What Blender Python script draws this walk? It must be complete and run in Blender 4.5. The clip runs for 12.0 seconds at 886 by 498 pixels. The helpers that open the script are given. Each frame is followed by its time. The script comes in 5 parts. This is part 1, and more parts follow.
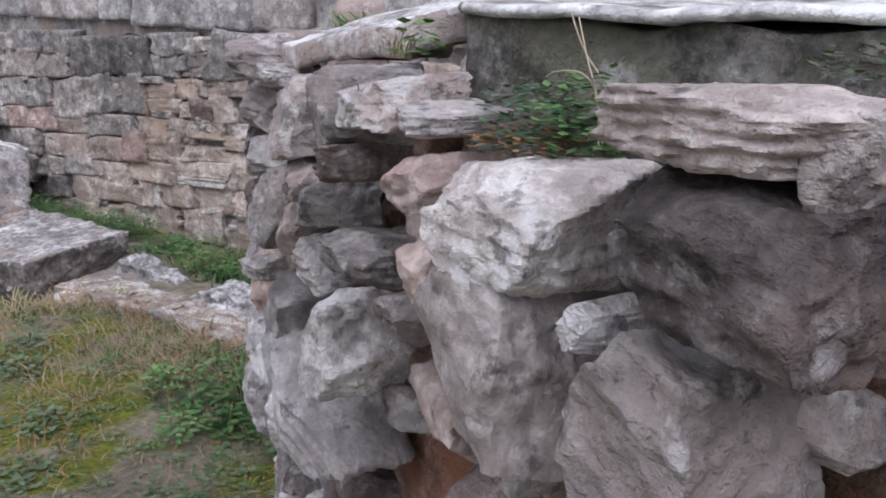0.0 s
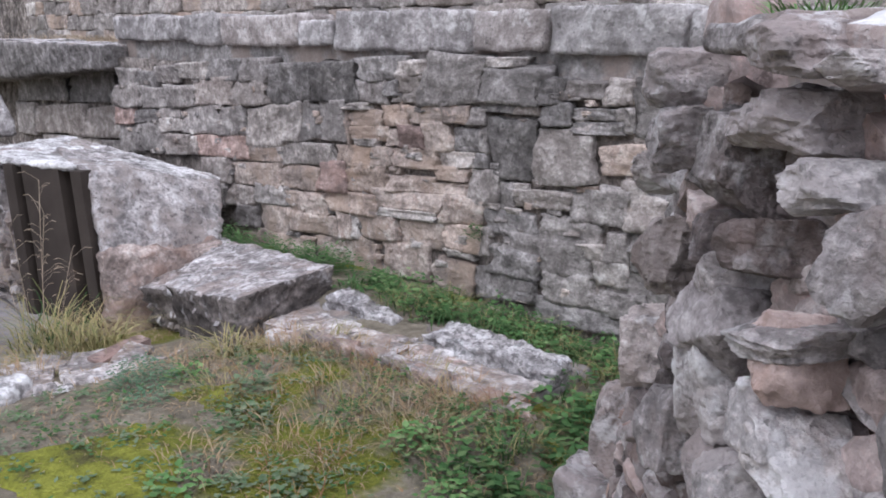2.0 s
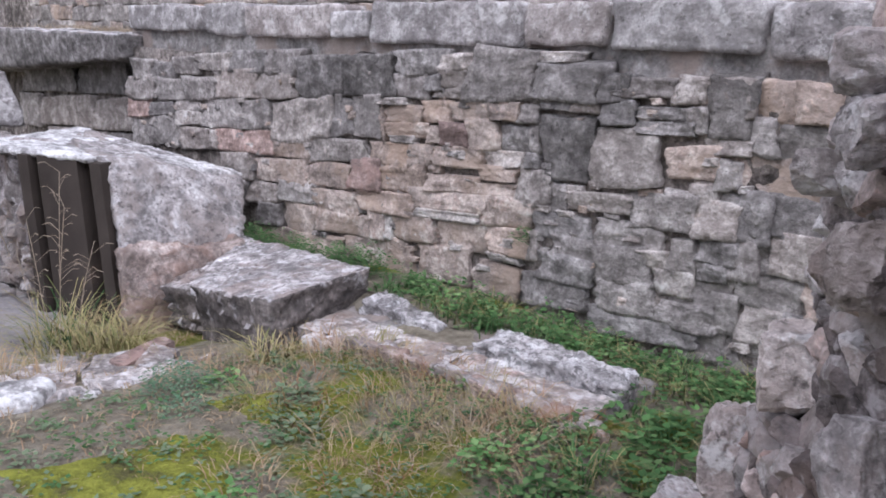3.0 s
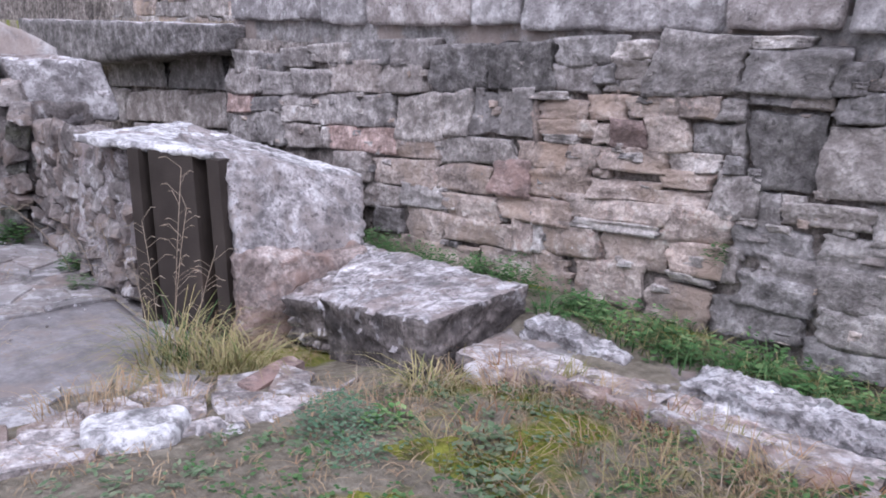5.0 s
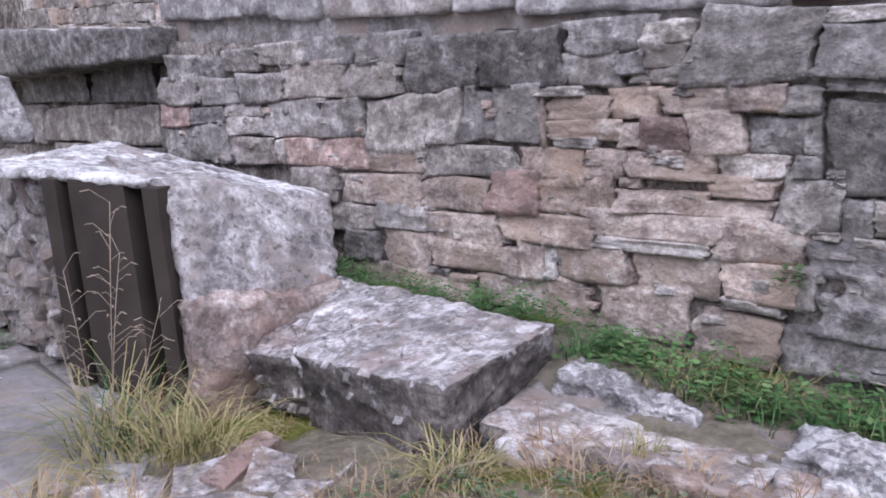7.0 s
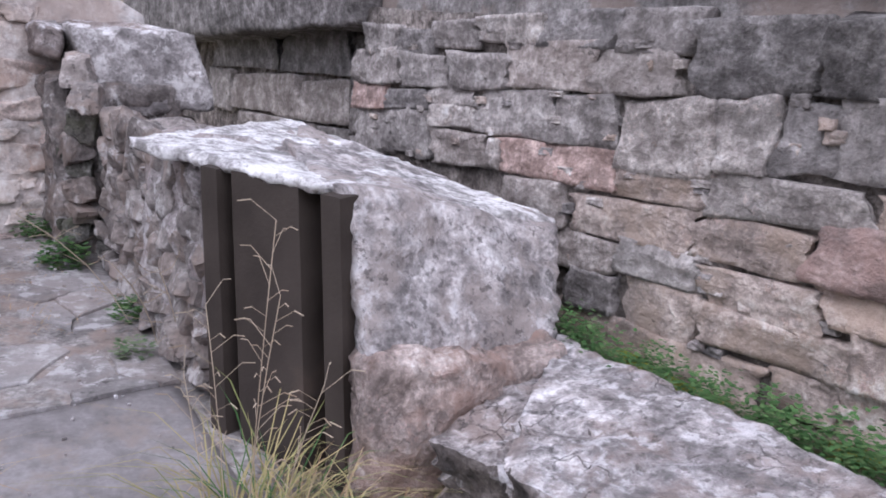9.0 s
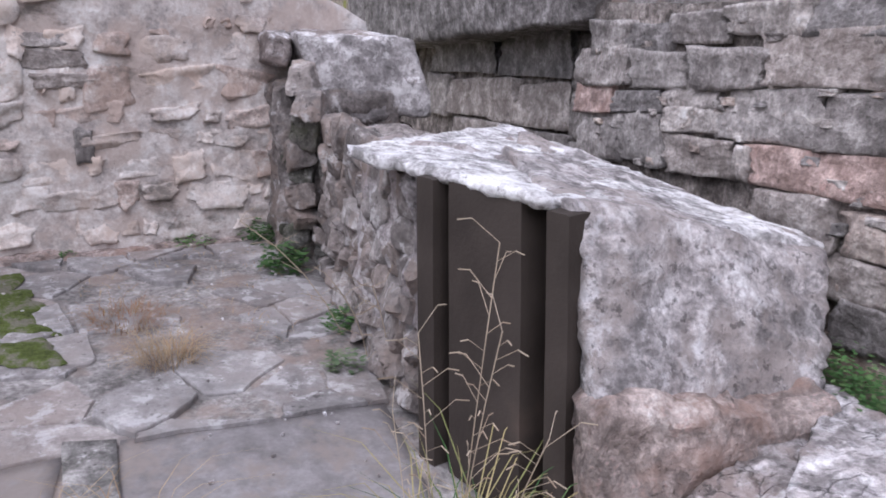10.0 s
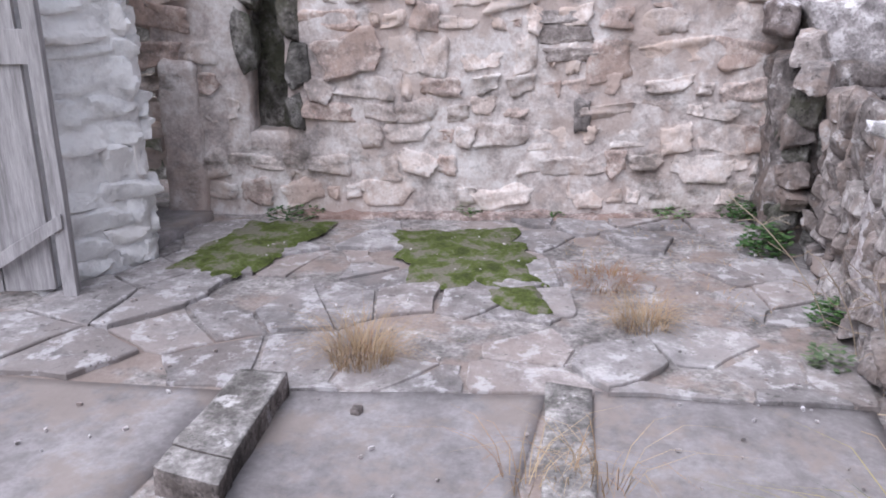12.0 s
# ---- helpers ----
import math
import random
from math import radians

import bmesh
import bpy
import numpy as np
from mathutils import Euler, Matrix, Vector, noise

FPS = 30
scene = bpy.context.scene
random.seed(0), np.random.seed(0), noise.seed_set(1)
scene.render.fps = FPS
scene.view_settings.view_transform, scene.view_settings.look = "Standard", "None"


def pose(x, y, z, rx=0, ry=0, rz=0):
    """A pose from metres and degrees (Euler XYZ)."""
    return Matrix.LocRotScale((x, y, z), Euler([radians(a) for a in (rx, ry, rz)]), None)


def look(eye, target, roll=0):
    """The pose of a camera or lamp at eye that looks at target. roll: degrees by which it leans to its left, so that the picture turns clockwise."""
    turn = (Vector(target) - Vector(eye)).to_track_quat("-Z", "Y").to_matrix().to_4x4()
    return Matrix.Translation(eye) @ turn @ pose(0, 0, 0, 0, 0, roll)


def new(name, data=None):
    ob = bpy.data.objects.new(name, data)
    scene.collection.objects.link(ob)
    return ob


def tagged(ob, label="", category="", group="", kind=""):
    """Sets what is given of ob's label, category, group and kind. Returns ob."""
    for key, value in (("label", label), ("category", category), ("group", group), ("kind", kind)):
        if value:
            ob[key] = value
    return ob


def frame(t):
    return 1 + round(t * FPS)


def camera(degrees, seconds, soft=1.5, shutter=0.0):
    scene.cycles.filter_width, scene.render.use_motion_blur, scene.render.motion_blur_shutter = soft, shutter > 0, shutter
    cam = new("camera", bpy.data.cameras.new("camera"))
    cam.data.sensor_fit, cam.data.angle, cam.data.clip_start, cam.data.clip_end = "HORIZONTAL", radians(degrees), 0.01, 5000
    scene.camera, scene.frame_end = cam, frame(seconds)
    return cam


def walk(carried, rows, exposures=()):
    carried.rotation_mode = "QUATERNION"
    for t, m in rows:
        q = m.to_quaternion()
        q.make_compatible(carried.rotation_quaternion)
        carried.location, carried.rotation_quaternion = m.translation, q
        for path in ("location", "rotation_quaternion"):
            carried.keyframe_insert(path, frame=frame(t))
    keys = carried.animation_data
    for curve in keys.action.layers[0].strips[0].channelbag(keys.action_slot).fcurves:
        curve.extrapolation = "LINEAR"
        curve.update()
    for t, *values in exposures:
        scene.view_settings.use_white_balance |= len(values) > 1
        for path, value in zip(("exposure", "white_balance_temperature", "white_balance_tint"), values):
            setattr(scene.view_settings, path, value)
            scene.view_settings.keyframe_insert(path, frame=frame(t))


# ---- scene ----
cam = camera(57.8, 12.0, soft=1.8)
PATH = [
    (0, (0.185, 0.775, 1.81), (-0.967, 2.316, 1.265), 2.8),
    (0.5, (0.013, 0.755, 1.801), (-1.191, 2.274, 1.311), 1.6),
    (1, (-0.183, 0.696, 1.776), (-1.459, 2.153, 1.278), 1.5),
    (1.5, (-0.387, 0.68, 1.718), (-1.776, 2.024, 1.206), 1.5),
    (2, (-0.57, 0.707, 1.712), (-1.948, 2.074, 1.23), 1.7),
    (2.5, (-0.731, 0.69, 1.669), (-2.099, 2.079, 1.22), 2.7),
    (2.7, (-0.803, 0.663, 1.665), (-2.16, 2.055, 1.194), 2.8),
    (4.3, (-1.483, 0.647, 1.522), (-2.9, 1.976, 1.049), 4.5),
    (4.5, (-1.561, 0.623, 1.526), (-2.988, 1.935, 1.038), 3.4),
    (5, (-1.72, 0.622, 1.515), (-3.164, 1.925, 1.051), 3.7),
    (5.5, (-1.916, 0.675, 1.483), (-3.361, 1.983, 1.034), 2.1),
    (6, (-2.075, 0.757, 1.464), (-3.5, 2.086, 1.012), 0.9),
    (6.5, (-2.239, 0.837, 1.501), (-3.548, 2.296, 1.105), 1.7),
    (6.7, (-2.313, 0.878, 1.478), (-3.648, 2.303, 1.047), 0.9),
    (8.3, (-3.133, 1.311, 1.47), (-4.504, 2.67, 0.946), 4.2),
    (8.5, (-3.242, 1.348, 1.437), (-4.68, 2.633, 0.907), 3.0),
    (9, (-3.52, 1.452, 1.43), (-5.111, 2.552, 0.92), 5.6),
    (9.5, (-3.725, 1.532, 1.385), (-5.437, 2.416, 0.849), 2.4),
    (10, (-3.852, 1.544, 1.393), (-5.667, 2.189, 0.854), 3.5),
    (10.5, (-3.937, 1.57, 1.375), (-5.822, 1.922, 0.806), 3.7),
    (11, (-3.96, 1.549, 1.38), (-5.867, 1.611, 0.78), 2.8),
    (11.5, (-3.923, 1.51, 1.358), (-5.807, 1.303, 0.72), 1.9),
    (12, (-3.841, 1.438, 1.37), (-5.685, 0.987, 0.741), 0.1),
]

walk(cam, [(t, look(eye, target, roll)) for t, eye, target, roll in PATH],
     [(0.0, 0.02, 5850, 12), (2.7, 0.22, 5800, 14), (4.3, 0.28, 5600, 19), (8.5, 0.22, 5700, 18), (10.0, 0.18, 5820, 17), (12.0, 0.57, 5880, 16)])

# ---- world, sun, exposure ----
world = bpy.data.worlds.new("overcast_sky")
scene.world = world
world.use_nodes = True
wn = world.node_tree.nodes
sky = wn.new("ShaderNodeTexSky")
sky.sky_type = "NISHITA"
sky.sun_disc = False
sky.sun_elevation, sky.sun_rotation = radians(52), radians(200)
sky.air_density, sky.dust_density, sky.ozone_density = 1.0, 4.0, 1.0
hsv = wn.new("ShaderNodeHueSaturation")
hsv.inputs["Saturation"].default_value = 0.25
world.node_tree.links.new(sky.outputs[0], hsv.inputs["Color"])
world.node_tree.links.new(hsv.outputs[0], wn["Background"].inputs[0])
wn["Background"].inputs[1].default_value = 0.145
sun_data = bpy.data.lights.new("sun", "SUN")
sun_data.energy, sun_data.angle, sun_data.color = 2.2, radians(60), (1.0, 0.96, 0.94)
sun = new("sun", sun_data)
sun.matrix_world = look((7.6, -2.1, 9.0), (0, 0, 0))

# ---- materials ----


def ramp(nt, fac, stops):
    n = nt.nodes.new("ShaderNodeValToRGB")
    while len(n.color_ramp.elements) < len(stops):
        n.color_ramp.elements.new(0.5)
    for e, (p, c) in zip(n.color_ramp.elements, stops):
        e.position, e.color = p, (*c, 1)
    nt.links.new(fac, n.inputs[0])
    return n.outputs[0]


def mix(nt, fac, a, b, mode="MIX"):
    n = nt.nodes.new("ShaderNodeMix")
    n.data_type, n.blend_type = "RGBA", mode
    for slot, v in ((n.inputs[0], fac), (n.inputs[6], a), (n.inputs[7], b)):
        if isinstance(v, (int, float)):
            slot.default_value = v
        elif isinstance(v, tuple):
            slot.default_value = (*v, 1)
        else:
            nt.links.new(v, slot)
    return n.outputs[2]


def noise_tex(nt, pos, scale, detail=6, rough=0.6, stretch=None):
    if stretch:
        mp = nt.nodes.new("ShaderNodeMapping")
        mp.inputs["Scale"].default_value = stretch
        nt.links.new(pos, mp.inputs[0])
        pos = mp.outputs[0]
    n = nt.nodes.new("ShaderNodeTexNoise")
    n.inputs["Scale"].default_value, n.inputs["Detail"].default_value, n.inputs["Roughness"].default_value = scale, detail, rough
    nt.links.new(pos, n.inputs["Vector"])
    return n.outputs[0]


def start(name, rough=0.9):
    m = bpy.data.materials.new(name)
    m.use_nodes = True
    nt = m.node_tree
    bs = nt.nodes["Principled BSDF"]
    bs.inputs["Roughness"].default_value = rough
    bs.inputs["Specular IOR Level"].default_value = 0.25
    geo = nt.nodes.new("ShaderNodeNewGeometry")
    return m, nt, bs, geo.outputs["Position"], geo


def bump(nt, bs, heights, dist=0.01, strength=1.0):
    last = None
    for h, d in heights:
        b = nt.nodes.new("ShaderNodeBump")
        b.inputs["Strength"].default_value, b.inputs["Distance"].default_value = strength, d
        nt.links.new(h, b.inputs["Height"])
        if last:
            nt.links.new(last, b.inputs["Normal"])
        last = b.outputs[0]
    nt.links.new(last, bs.inputs["Normal"])


def stone(name, dark, mid, light, tint=None, lichen=0.0, lichen_col=(0.62, 0.60, 0.60), spots=0.0, vary=0.35, fine=1.0, strata=None, relief=0.02, cracks=0.0, grain=0.5, blotch=0.55, stains=0.0):
    """Weathered rock: three tones, warm stains, pale lichen, dark spots, pits and cracks, and each piece a tone of its own."""
    m, nt, bs, pos, geo = start(name)
    n1 = noise_tex(nt, pos, 7 * fine, 7, 0.62, strata)
    n2 = noise_tex(nt, pos, 42 * fine, 5, 0.68)
    n3 = noise_tex(nt, pos, 2.0, 5, 0.65)
    col = ramp(nt, n1, [(0.34, dark), (0.5, mid), (0.66, light)])
    col = mix(nt, grain, col, ramp(nt, n2, [(0.34, (0.16, 0.16, 0.16)), (0.66, (0.84, 0.84, 0.84))]), "OVERLAY")
    col = mix(nt, min(0.6, 0.2 + blotch), col, ramp(nt, n3, [(0.40, (0.22, 0.22, 0.22)), (0.60, (0.74, 0.74, 0.74))]), "OVERLAY")
    n4 = noise_tex(nt, pos, 13 * fine, 8, 0.68)
    col = mix(nt, blotch, col, ramp(nt, n4, [(0.44, (0.20, 0.195, 0.19)), (0.49, (0.5, 0.5, 0.5)), (0.53, (0.5, 0.5, 0.5)), (0.57, (0.8, 0.8, 0.8))]), "OVERLAY")
    if tint:
        col = mix(nt, ramp(nt, noise_tex(nt, pos, 2.6, 6, 0.7), [(0.48, (0, 0, 0)), (0.58, (0.75, 0.75, 0.75))]), col, tint)
    if vary:
        info = nt.nodes.new("ShaderNodeObjectInfo")
        col = mix(nt, vary, col, ramp(nt, info.outputs["Random"], [(0.0, tuple(c * 0.55 for c in mid)), (0.35, mid), (0.6, light), (0.8, tuple(c * d for c, d in zip(light, (1.05, 0.92, 0.84)))), (1.0, tuple(c * 0.75 for c in mid))]))
    if lichen:
        lf = ramp(nt, noise_tex(nt, pos, 8, 9, 0.66), [(0.60 - 0.18 * lichen, (0, 0, 0)), (0.66 - 0.17 * lichen, (0.65, 0.65, 0.65))])
        col = mix(nt, lf, col, lichen_col)
    if stains:
        band = noise_tex(nt, pos, 1.5, 7, 0.72, (1, 1, 1.8))
        col = mix(nt, ramp(nt, band, [(0.55, (0, 0, 0)), (0.66, (stains, stains, stains))]), col, (0.10, 0.09, 0.08))
    if spots:
        sf = ramp(nt, noise_tex(nt, pos, 20, 8, 0.66), [(0.66 - 0.2 * spots, (0, 0, 0)), (0.71 - 0.19 * spots, (0.62, 0.62, 0.62))])
        col = mix(nt, sf, col, tuple(c * 0.4 for c in dark))
    heights = [(n1, relief * 2.0), (n4, relief * 0.5), (n2, relief * 0.3)]
    if cracks:
        vor = nt.nodes.new("ShaderNodeTexVoronoi")
        vor.feature = "DISTANCE_TO_EDGE"
        vor.inputs["Scale"].default_value = 9 * fine
        warp = nt.nodes.new("ShaderNodeVectorMath")
        warp.operation = "MULTIPLY_ADD"
        nz = nt.nodes.new("ShaderNodeTexNoise")
        nz.inputs["Scale"].default_value, nz.inputs["Detail"].default_value = 6, 5
        nt.links.new(pos, nz.inputs["Vector"])
        nt.links.new(nz.outputs["Color"], warp.inputs[0])
        warp.inputs[1].default_value = (0.25, 0.25, 0.12)
        nt.links.new(pos, warp.inputs[2])
        nt.links.new(warp.outputs[0], vor.inputs["Vector"])
        cr = ramp(nt, vor.outputs["Distance"], [(0.0, (0, 0, 0)), (0.05, (1, 1, 1))])
        gate = ramp(nt, noise_tex(nt, pos, 3.5, 3), [(0.50, (1, 1, 1)), (0.60, (0, 0, 0))])
        crack = mix(nt, 1.0, cr, gate, "LIGHTEN")
        col = mix(nt, cracks, col, crack, "MULTIPLY")
        heights.append((crack, relief * 0.35))
    nt.links.new(col, bs.inputs["Base Color"])
    bump(nt, bs, heights)
    return m


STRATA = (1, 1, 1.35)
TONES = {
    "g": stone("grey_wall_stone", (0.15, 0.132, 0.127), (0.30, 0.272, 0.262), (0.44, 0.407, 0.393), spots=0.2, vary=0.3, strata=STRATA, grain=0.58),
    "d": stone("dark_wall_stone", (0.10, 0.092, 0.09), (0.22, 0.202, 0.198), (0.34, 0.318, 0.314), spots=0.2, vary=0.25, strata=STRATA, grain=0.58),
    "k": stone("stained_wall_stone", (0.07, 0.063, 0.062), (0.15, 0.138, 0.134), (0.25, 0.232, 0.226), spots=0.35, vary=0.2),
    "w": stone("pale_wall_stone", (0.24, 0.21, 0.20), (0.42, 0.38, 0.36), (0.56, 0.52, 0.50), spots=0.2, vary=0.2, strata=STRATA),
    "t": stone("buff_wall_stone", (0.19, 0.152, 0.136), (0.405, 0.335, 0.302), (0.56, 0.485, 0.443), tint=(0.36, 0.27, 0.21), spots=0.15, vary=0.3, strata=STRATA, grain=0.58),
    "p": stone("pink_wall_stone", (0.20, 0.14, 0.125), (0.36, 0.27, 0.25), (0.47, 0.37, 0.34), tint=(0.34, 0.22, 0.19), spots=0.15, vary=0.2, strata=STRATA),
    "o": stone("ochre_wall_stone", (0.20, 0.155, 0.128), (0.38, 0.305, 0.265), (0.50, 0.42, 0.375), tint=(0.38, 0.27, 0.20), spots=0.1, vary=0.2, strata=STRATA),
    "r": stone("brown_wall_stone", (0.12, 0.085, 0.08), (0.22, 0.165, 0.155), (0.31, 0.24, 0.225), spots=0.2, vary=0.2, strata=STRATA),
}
M_UPPER = stone("upper_grey_stone", (0.16, 0.145, 0.145), (0.33, 0.305, 0.305), (0.50, 0.475, 0.475), lichen=0.25, spots=0.3, vary=0.35)
RUBBLE_LOOK = dict(lichen=0.3, spots=0.38, relief=0.016, grain=0.65, strata=(1, 1, 1.6), vary=0.35, fine=1.5, blotch=0.55)
M_RUBBLE = stone("rubble_stone", (0.17, 0.15, 0.148), (0.36, 0.325, 0.325), (0.56, 0.52, 0.525), tint=(0.30, 0.235, 0.22), lichen_col=(0.62, 0.60, 0.61), **RUBBLE_LOOK)
M_RUBBLE_PALE = stone("pale_rubble_stone", (0.25, 0.227, 0.226), (0.50, 0.465, 0.465), (0.70, 0.67, 0.675), tint=(0.40, 0.34, 0.33), lichen_col=(0.72, 0.70, 0.72), **RUBBLE_LOOK)
# brown stone, darkened further for the shade under the ruin's overhanging boulder
M_RUBBLE_BROWN = stone("brown_rubble_stone", (0.07, 0.058, 0.057), (0.15, 0.126, 0.125), (0.29, 0.253, 0.252), tint=(0.17, 0.12, 0.105), lichen_col=(0.40, 0.37, 0.375), **RUBBLE_LOOK)
M_RUBBLE_DARK = stone("dark_rough_rubble_stone", (0.085, 0.075, 0.073), (0.21, 0.187, 0.185), (0.43, 0.395, 0.395), tint=(0.20, 0.15, 0.14), lichen_col=(0.58, 0.55, 0.56), **RUBBLE_LOOK)
M_RUBBLE_CAP = stone("pinkish_lichened_rubble_stone", (0.20, 0.175, 0.175), (0.40, 0.36, 0.36), (0.64, 0.595, 0.60), tint=(0.50, 0.40, 0.39), lichen_col=(0.62, 0.58, 0.59), **RUBBLE_LOOK)
M_RUBBLE_SMOOTH = stone("smooth_grey_rubble_stone", (0.15, 0.132, 0.131), (0.26, 0.234, 0.236), (0.41, 0.378, 0.383), tint=(0.23, 0.175, 0.162), spots=0.3, relief=0.009, grain=0.45, vary=0.3, fine=1.3, blotch=0.5)
M_RUBBLE_TAN = stone("pinkish_rubble_stone", (0.22, 0.165, 0.155), (0.42, 0.34, 0.325), (0.58, 0.50, 0.48), tint=(0.34, 0.21, 0.17), spots=0.3, relief=0.010, grain=0.4, vary=0.3, fine=1.4, blotch=0.5)
M_SLAB = stone("weathered_slab", (0.15, 0.135, 0.135), (0.34, 0.312, 0.313), (0.53, 0.503, 0.51), tint=(0.33, 0.28, 0.262), lichen=0.15, lichen_col=(0.60, 0.58, 0.60), spots=0.45, vary=0.12, relief=0.02, grain=0.6)
# shade on slab and kerb sides put into the colour; also a dark pebble
M_SIDE = stone("dark_stone_side_shade", (0.05, 0.045, 0.045), (0.12, 0.105, 0.10), (0.24, 0.21, 0.20), lichen=0.12, lichen_col=(0.42, 0.40, 0.41), spots=0.4, vary=0.1, relief=0.02)
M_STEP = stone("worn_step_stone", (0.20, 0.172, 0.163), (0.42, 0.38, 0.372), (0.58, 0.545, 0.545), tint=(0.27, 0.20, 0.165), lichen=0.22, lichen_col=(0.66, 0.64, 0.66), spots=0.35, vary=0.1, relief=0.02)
M_BLEACHED = stone("bleached_flaking_stone", (0.27, 0.255, 0.255), (0.54, 0.525, 0.53), (0.74, 0.73, 0.745), lichen=0.3, lichen_col=(0.78, 0.77, 0.80), spots=0.3, vary=0.1, relief=0.016, blotch=0.7)
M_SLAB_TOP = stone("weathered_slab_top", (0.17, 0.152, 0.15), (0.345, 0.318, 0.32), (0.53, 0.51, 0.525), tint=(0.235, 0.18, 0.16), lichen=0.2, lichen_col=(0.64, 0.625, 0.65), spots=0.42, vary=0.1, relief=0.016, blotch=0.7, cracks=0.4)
M_SPECK = stone("black_spotted_limestone", (0.20, 0.185, 0.185), (0.46, 0.435, 0.44), (0.62, 0.60, 0.615), lichen=0.25, lichen_col=(0.68, 0.67, 0.70), spots=0.72, vary=0.1, relief=0.03)
M_EARTH = stone("pinkish_earth_stone", (0.24, 0.19, 0.175), (0.42, 0.345, 0.32), (0.56, 0.49, 0.465), tint=(0.33, 0.22, 0.18), vary=0.1, spots=0.1, relief=0.03)
M_PALE = stone("pale_top_stone", (0.24, 0.218, 0.215), (0.43, 0.405, 0.407), (0.62, 0.60, 0.617), tint=(0.245, 0.19, 0.167), lichen=0.22, lichen_col=(0.70, 0.69, 0.72), spots=0.4, vary=0.1, relief=0.014, blotch=0.75)
M_FAR = stone("rendered_wall_stone", (0.34, 0.285, 0.26), (0.60, 0.535, 0.505), (0.76, 0.715, 0.69), tint=(0.50, 0.38, 0.31), spots=0.12, vary=0.4, stains=0.8, relief=0.012, blotch=0.4)
M_FAR_TAN = stone("tan_wall_stone", (0.28, 0.225, 0.205), (0.50, 0.415, 0.38), (0.64, 0.565, 0.53), tint=(0.48, 0.35, 0.29), spots=0.15, vary=0.3, stains=0.8, relief=0.012)
M_WHITE = stone("limewashed_stone", (0.70, 0.695, 0.70), (0.84, 0.836, 0.84), (0.90, 0.90, 0.905), vary=0.15, blotch=0.3, grain=0.3)
M_FLAG = stone("flagstone", (0.15, 0.138, 0.136), (0.27, 0.253, 0.253), (0.40, 0.382, 0.384), tint=(0.24, 0.205, 0.192), lichen=0.32, lichen_col=(0.52, 0.505, 0.52), spots=0.25, vary=0.4, relief=0.010, grain=0.35, blotch=0.35)
M_MORTAR = stone("earth_mortar", (0.09, 0.076, 0.07), (0.19, 0.163, 0.15), (0.32, 0.285, 0.265), vary=0.0, spots=0.3, relief=0.03)
M_MOSS_BLOCK = stone("mossy_grey_block", (0.10, 0.092, 0.085), (0.25, 0.232, 0.222), (0.46, 0.43, 0.42), tint=(0.12, 0.115, 0.075), lichen=0.2, lichen_col=(0.5, 0.48, 0.48), spots=0.55, vary=0.1, relief=0.02, grain=0.7, fine=1.6)
M_CLAY = stone("red_clay_mortar", (0.12, 0.072, 0.058), (0.25, 0.16, 0.132), (0.38, 0.275, 0.24), tint=(0.31, 0.13, 0.075), vary=0.0, relief=0.04)
M_RENDER = stone("lime_render", (0.44, 0.395, 0.38), (0.56, 0.51, 0.49), (0.65, 0.605, 0.585), tint=(0.47, 0.385, 0.345), vary=0.0, spots=0.05, relief=0.010, blotch=0.25, grain=0.25, stains=0.8)
M_CONC = stone("worn_concrete", (0.185, 0.171, 0.172), (0.23, 0.215, 0.219), (0.272, 0.257, 0.262), tint=(0.25, 0.212, 0.193), vary=0.06, relief=0.002, grain=0.15, blotch=0.12)
M_BED = stone("floor_bedding", (0.17, 0.155, 0.15), (0.26, 0.243, 0.238), (0.34, 0.32, 0.315), tint=(0.27, 0.215, 0.19), vary=0.0, relief=0.01, blotch=0.3)
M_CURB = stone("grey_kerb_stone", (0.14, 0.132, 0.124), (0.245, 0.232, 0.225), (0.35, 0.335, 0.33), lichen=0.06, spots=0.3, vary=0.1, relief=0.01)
M_SPUR = stone("spur_rubble", (0.09, 0.078, 0.074), (0.245, 0.217, 0.208), (0.45, 0.415, 0.403), tint=(0.32, 0.24, 0.20), lichen=0.15, spots=0.25, vary=0.35, relief=0.03)
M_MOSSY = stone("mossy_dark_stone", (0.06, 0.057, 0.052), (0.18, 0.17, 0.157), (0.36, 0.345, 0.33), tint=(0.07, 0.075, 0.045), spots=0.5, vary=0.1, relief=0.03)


def make_ground():
    m, nt, bs, pos, geo = start("grassy_soil", 1.0)
    n1, n2, n3 = noise_tex(nt, pos, 1.6, 5, 0.6), noise_tex(nt, pos, 9, 8, 0.7), noise_tex(nt, pos, 60, 5, 0.7)
    col = ramp(nt, n2, [(0.3, (0.10, 0.085, 0.068)), (0.5, (0.225, 0.195, 0.15)), (0.7, (0.36, 0.32, 0.26))])
    moss = ramp(nt, n3, [(0.3, (0.09, 0.105, 0.02)), (0.7, (0.24, 0.25, 0.04))])
    col = mix(nt, ramp(nt, n1, [(0.53, (0, 0, 0)), (0.60, (1, 1, 1))]), col, moss)
    nt.links.new(col, bs.inputs["Base Color"])
    bump(nt, bs, [(n2, 0.03), (n3, 0.012)])
    return m


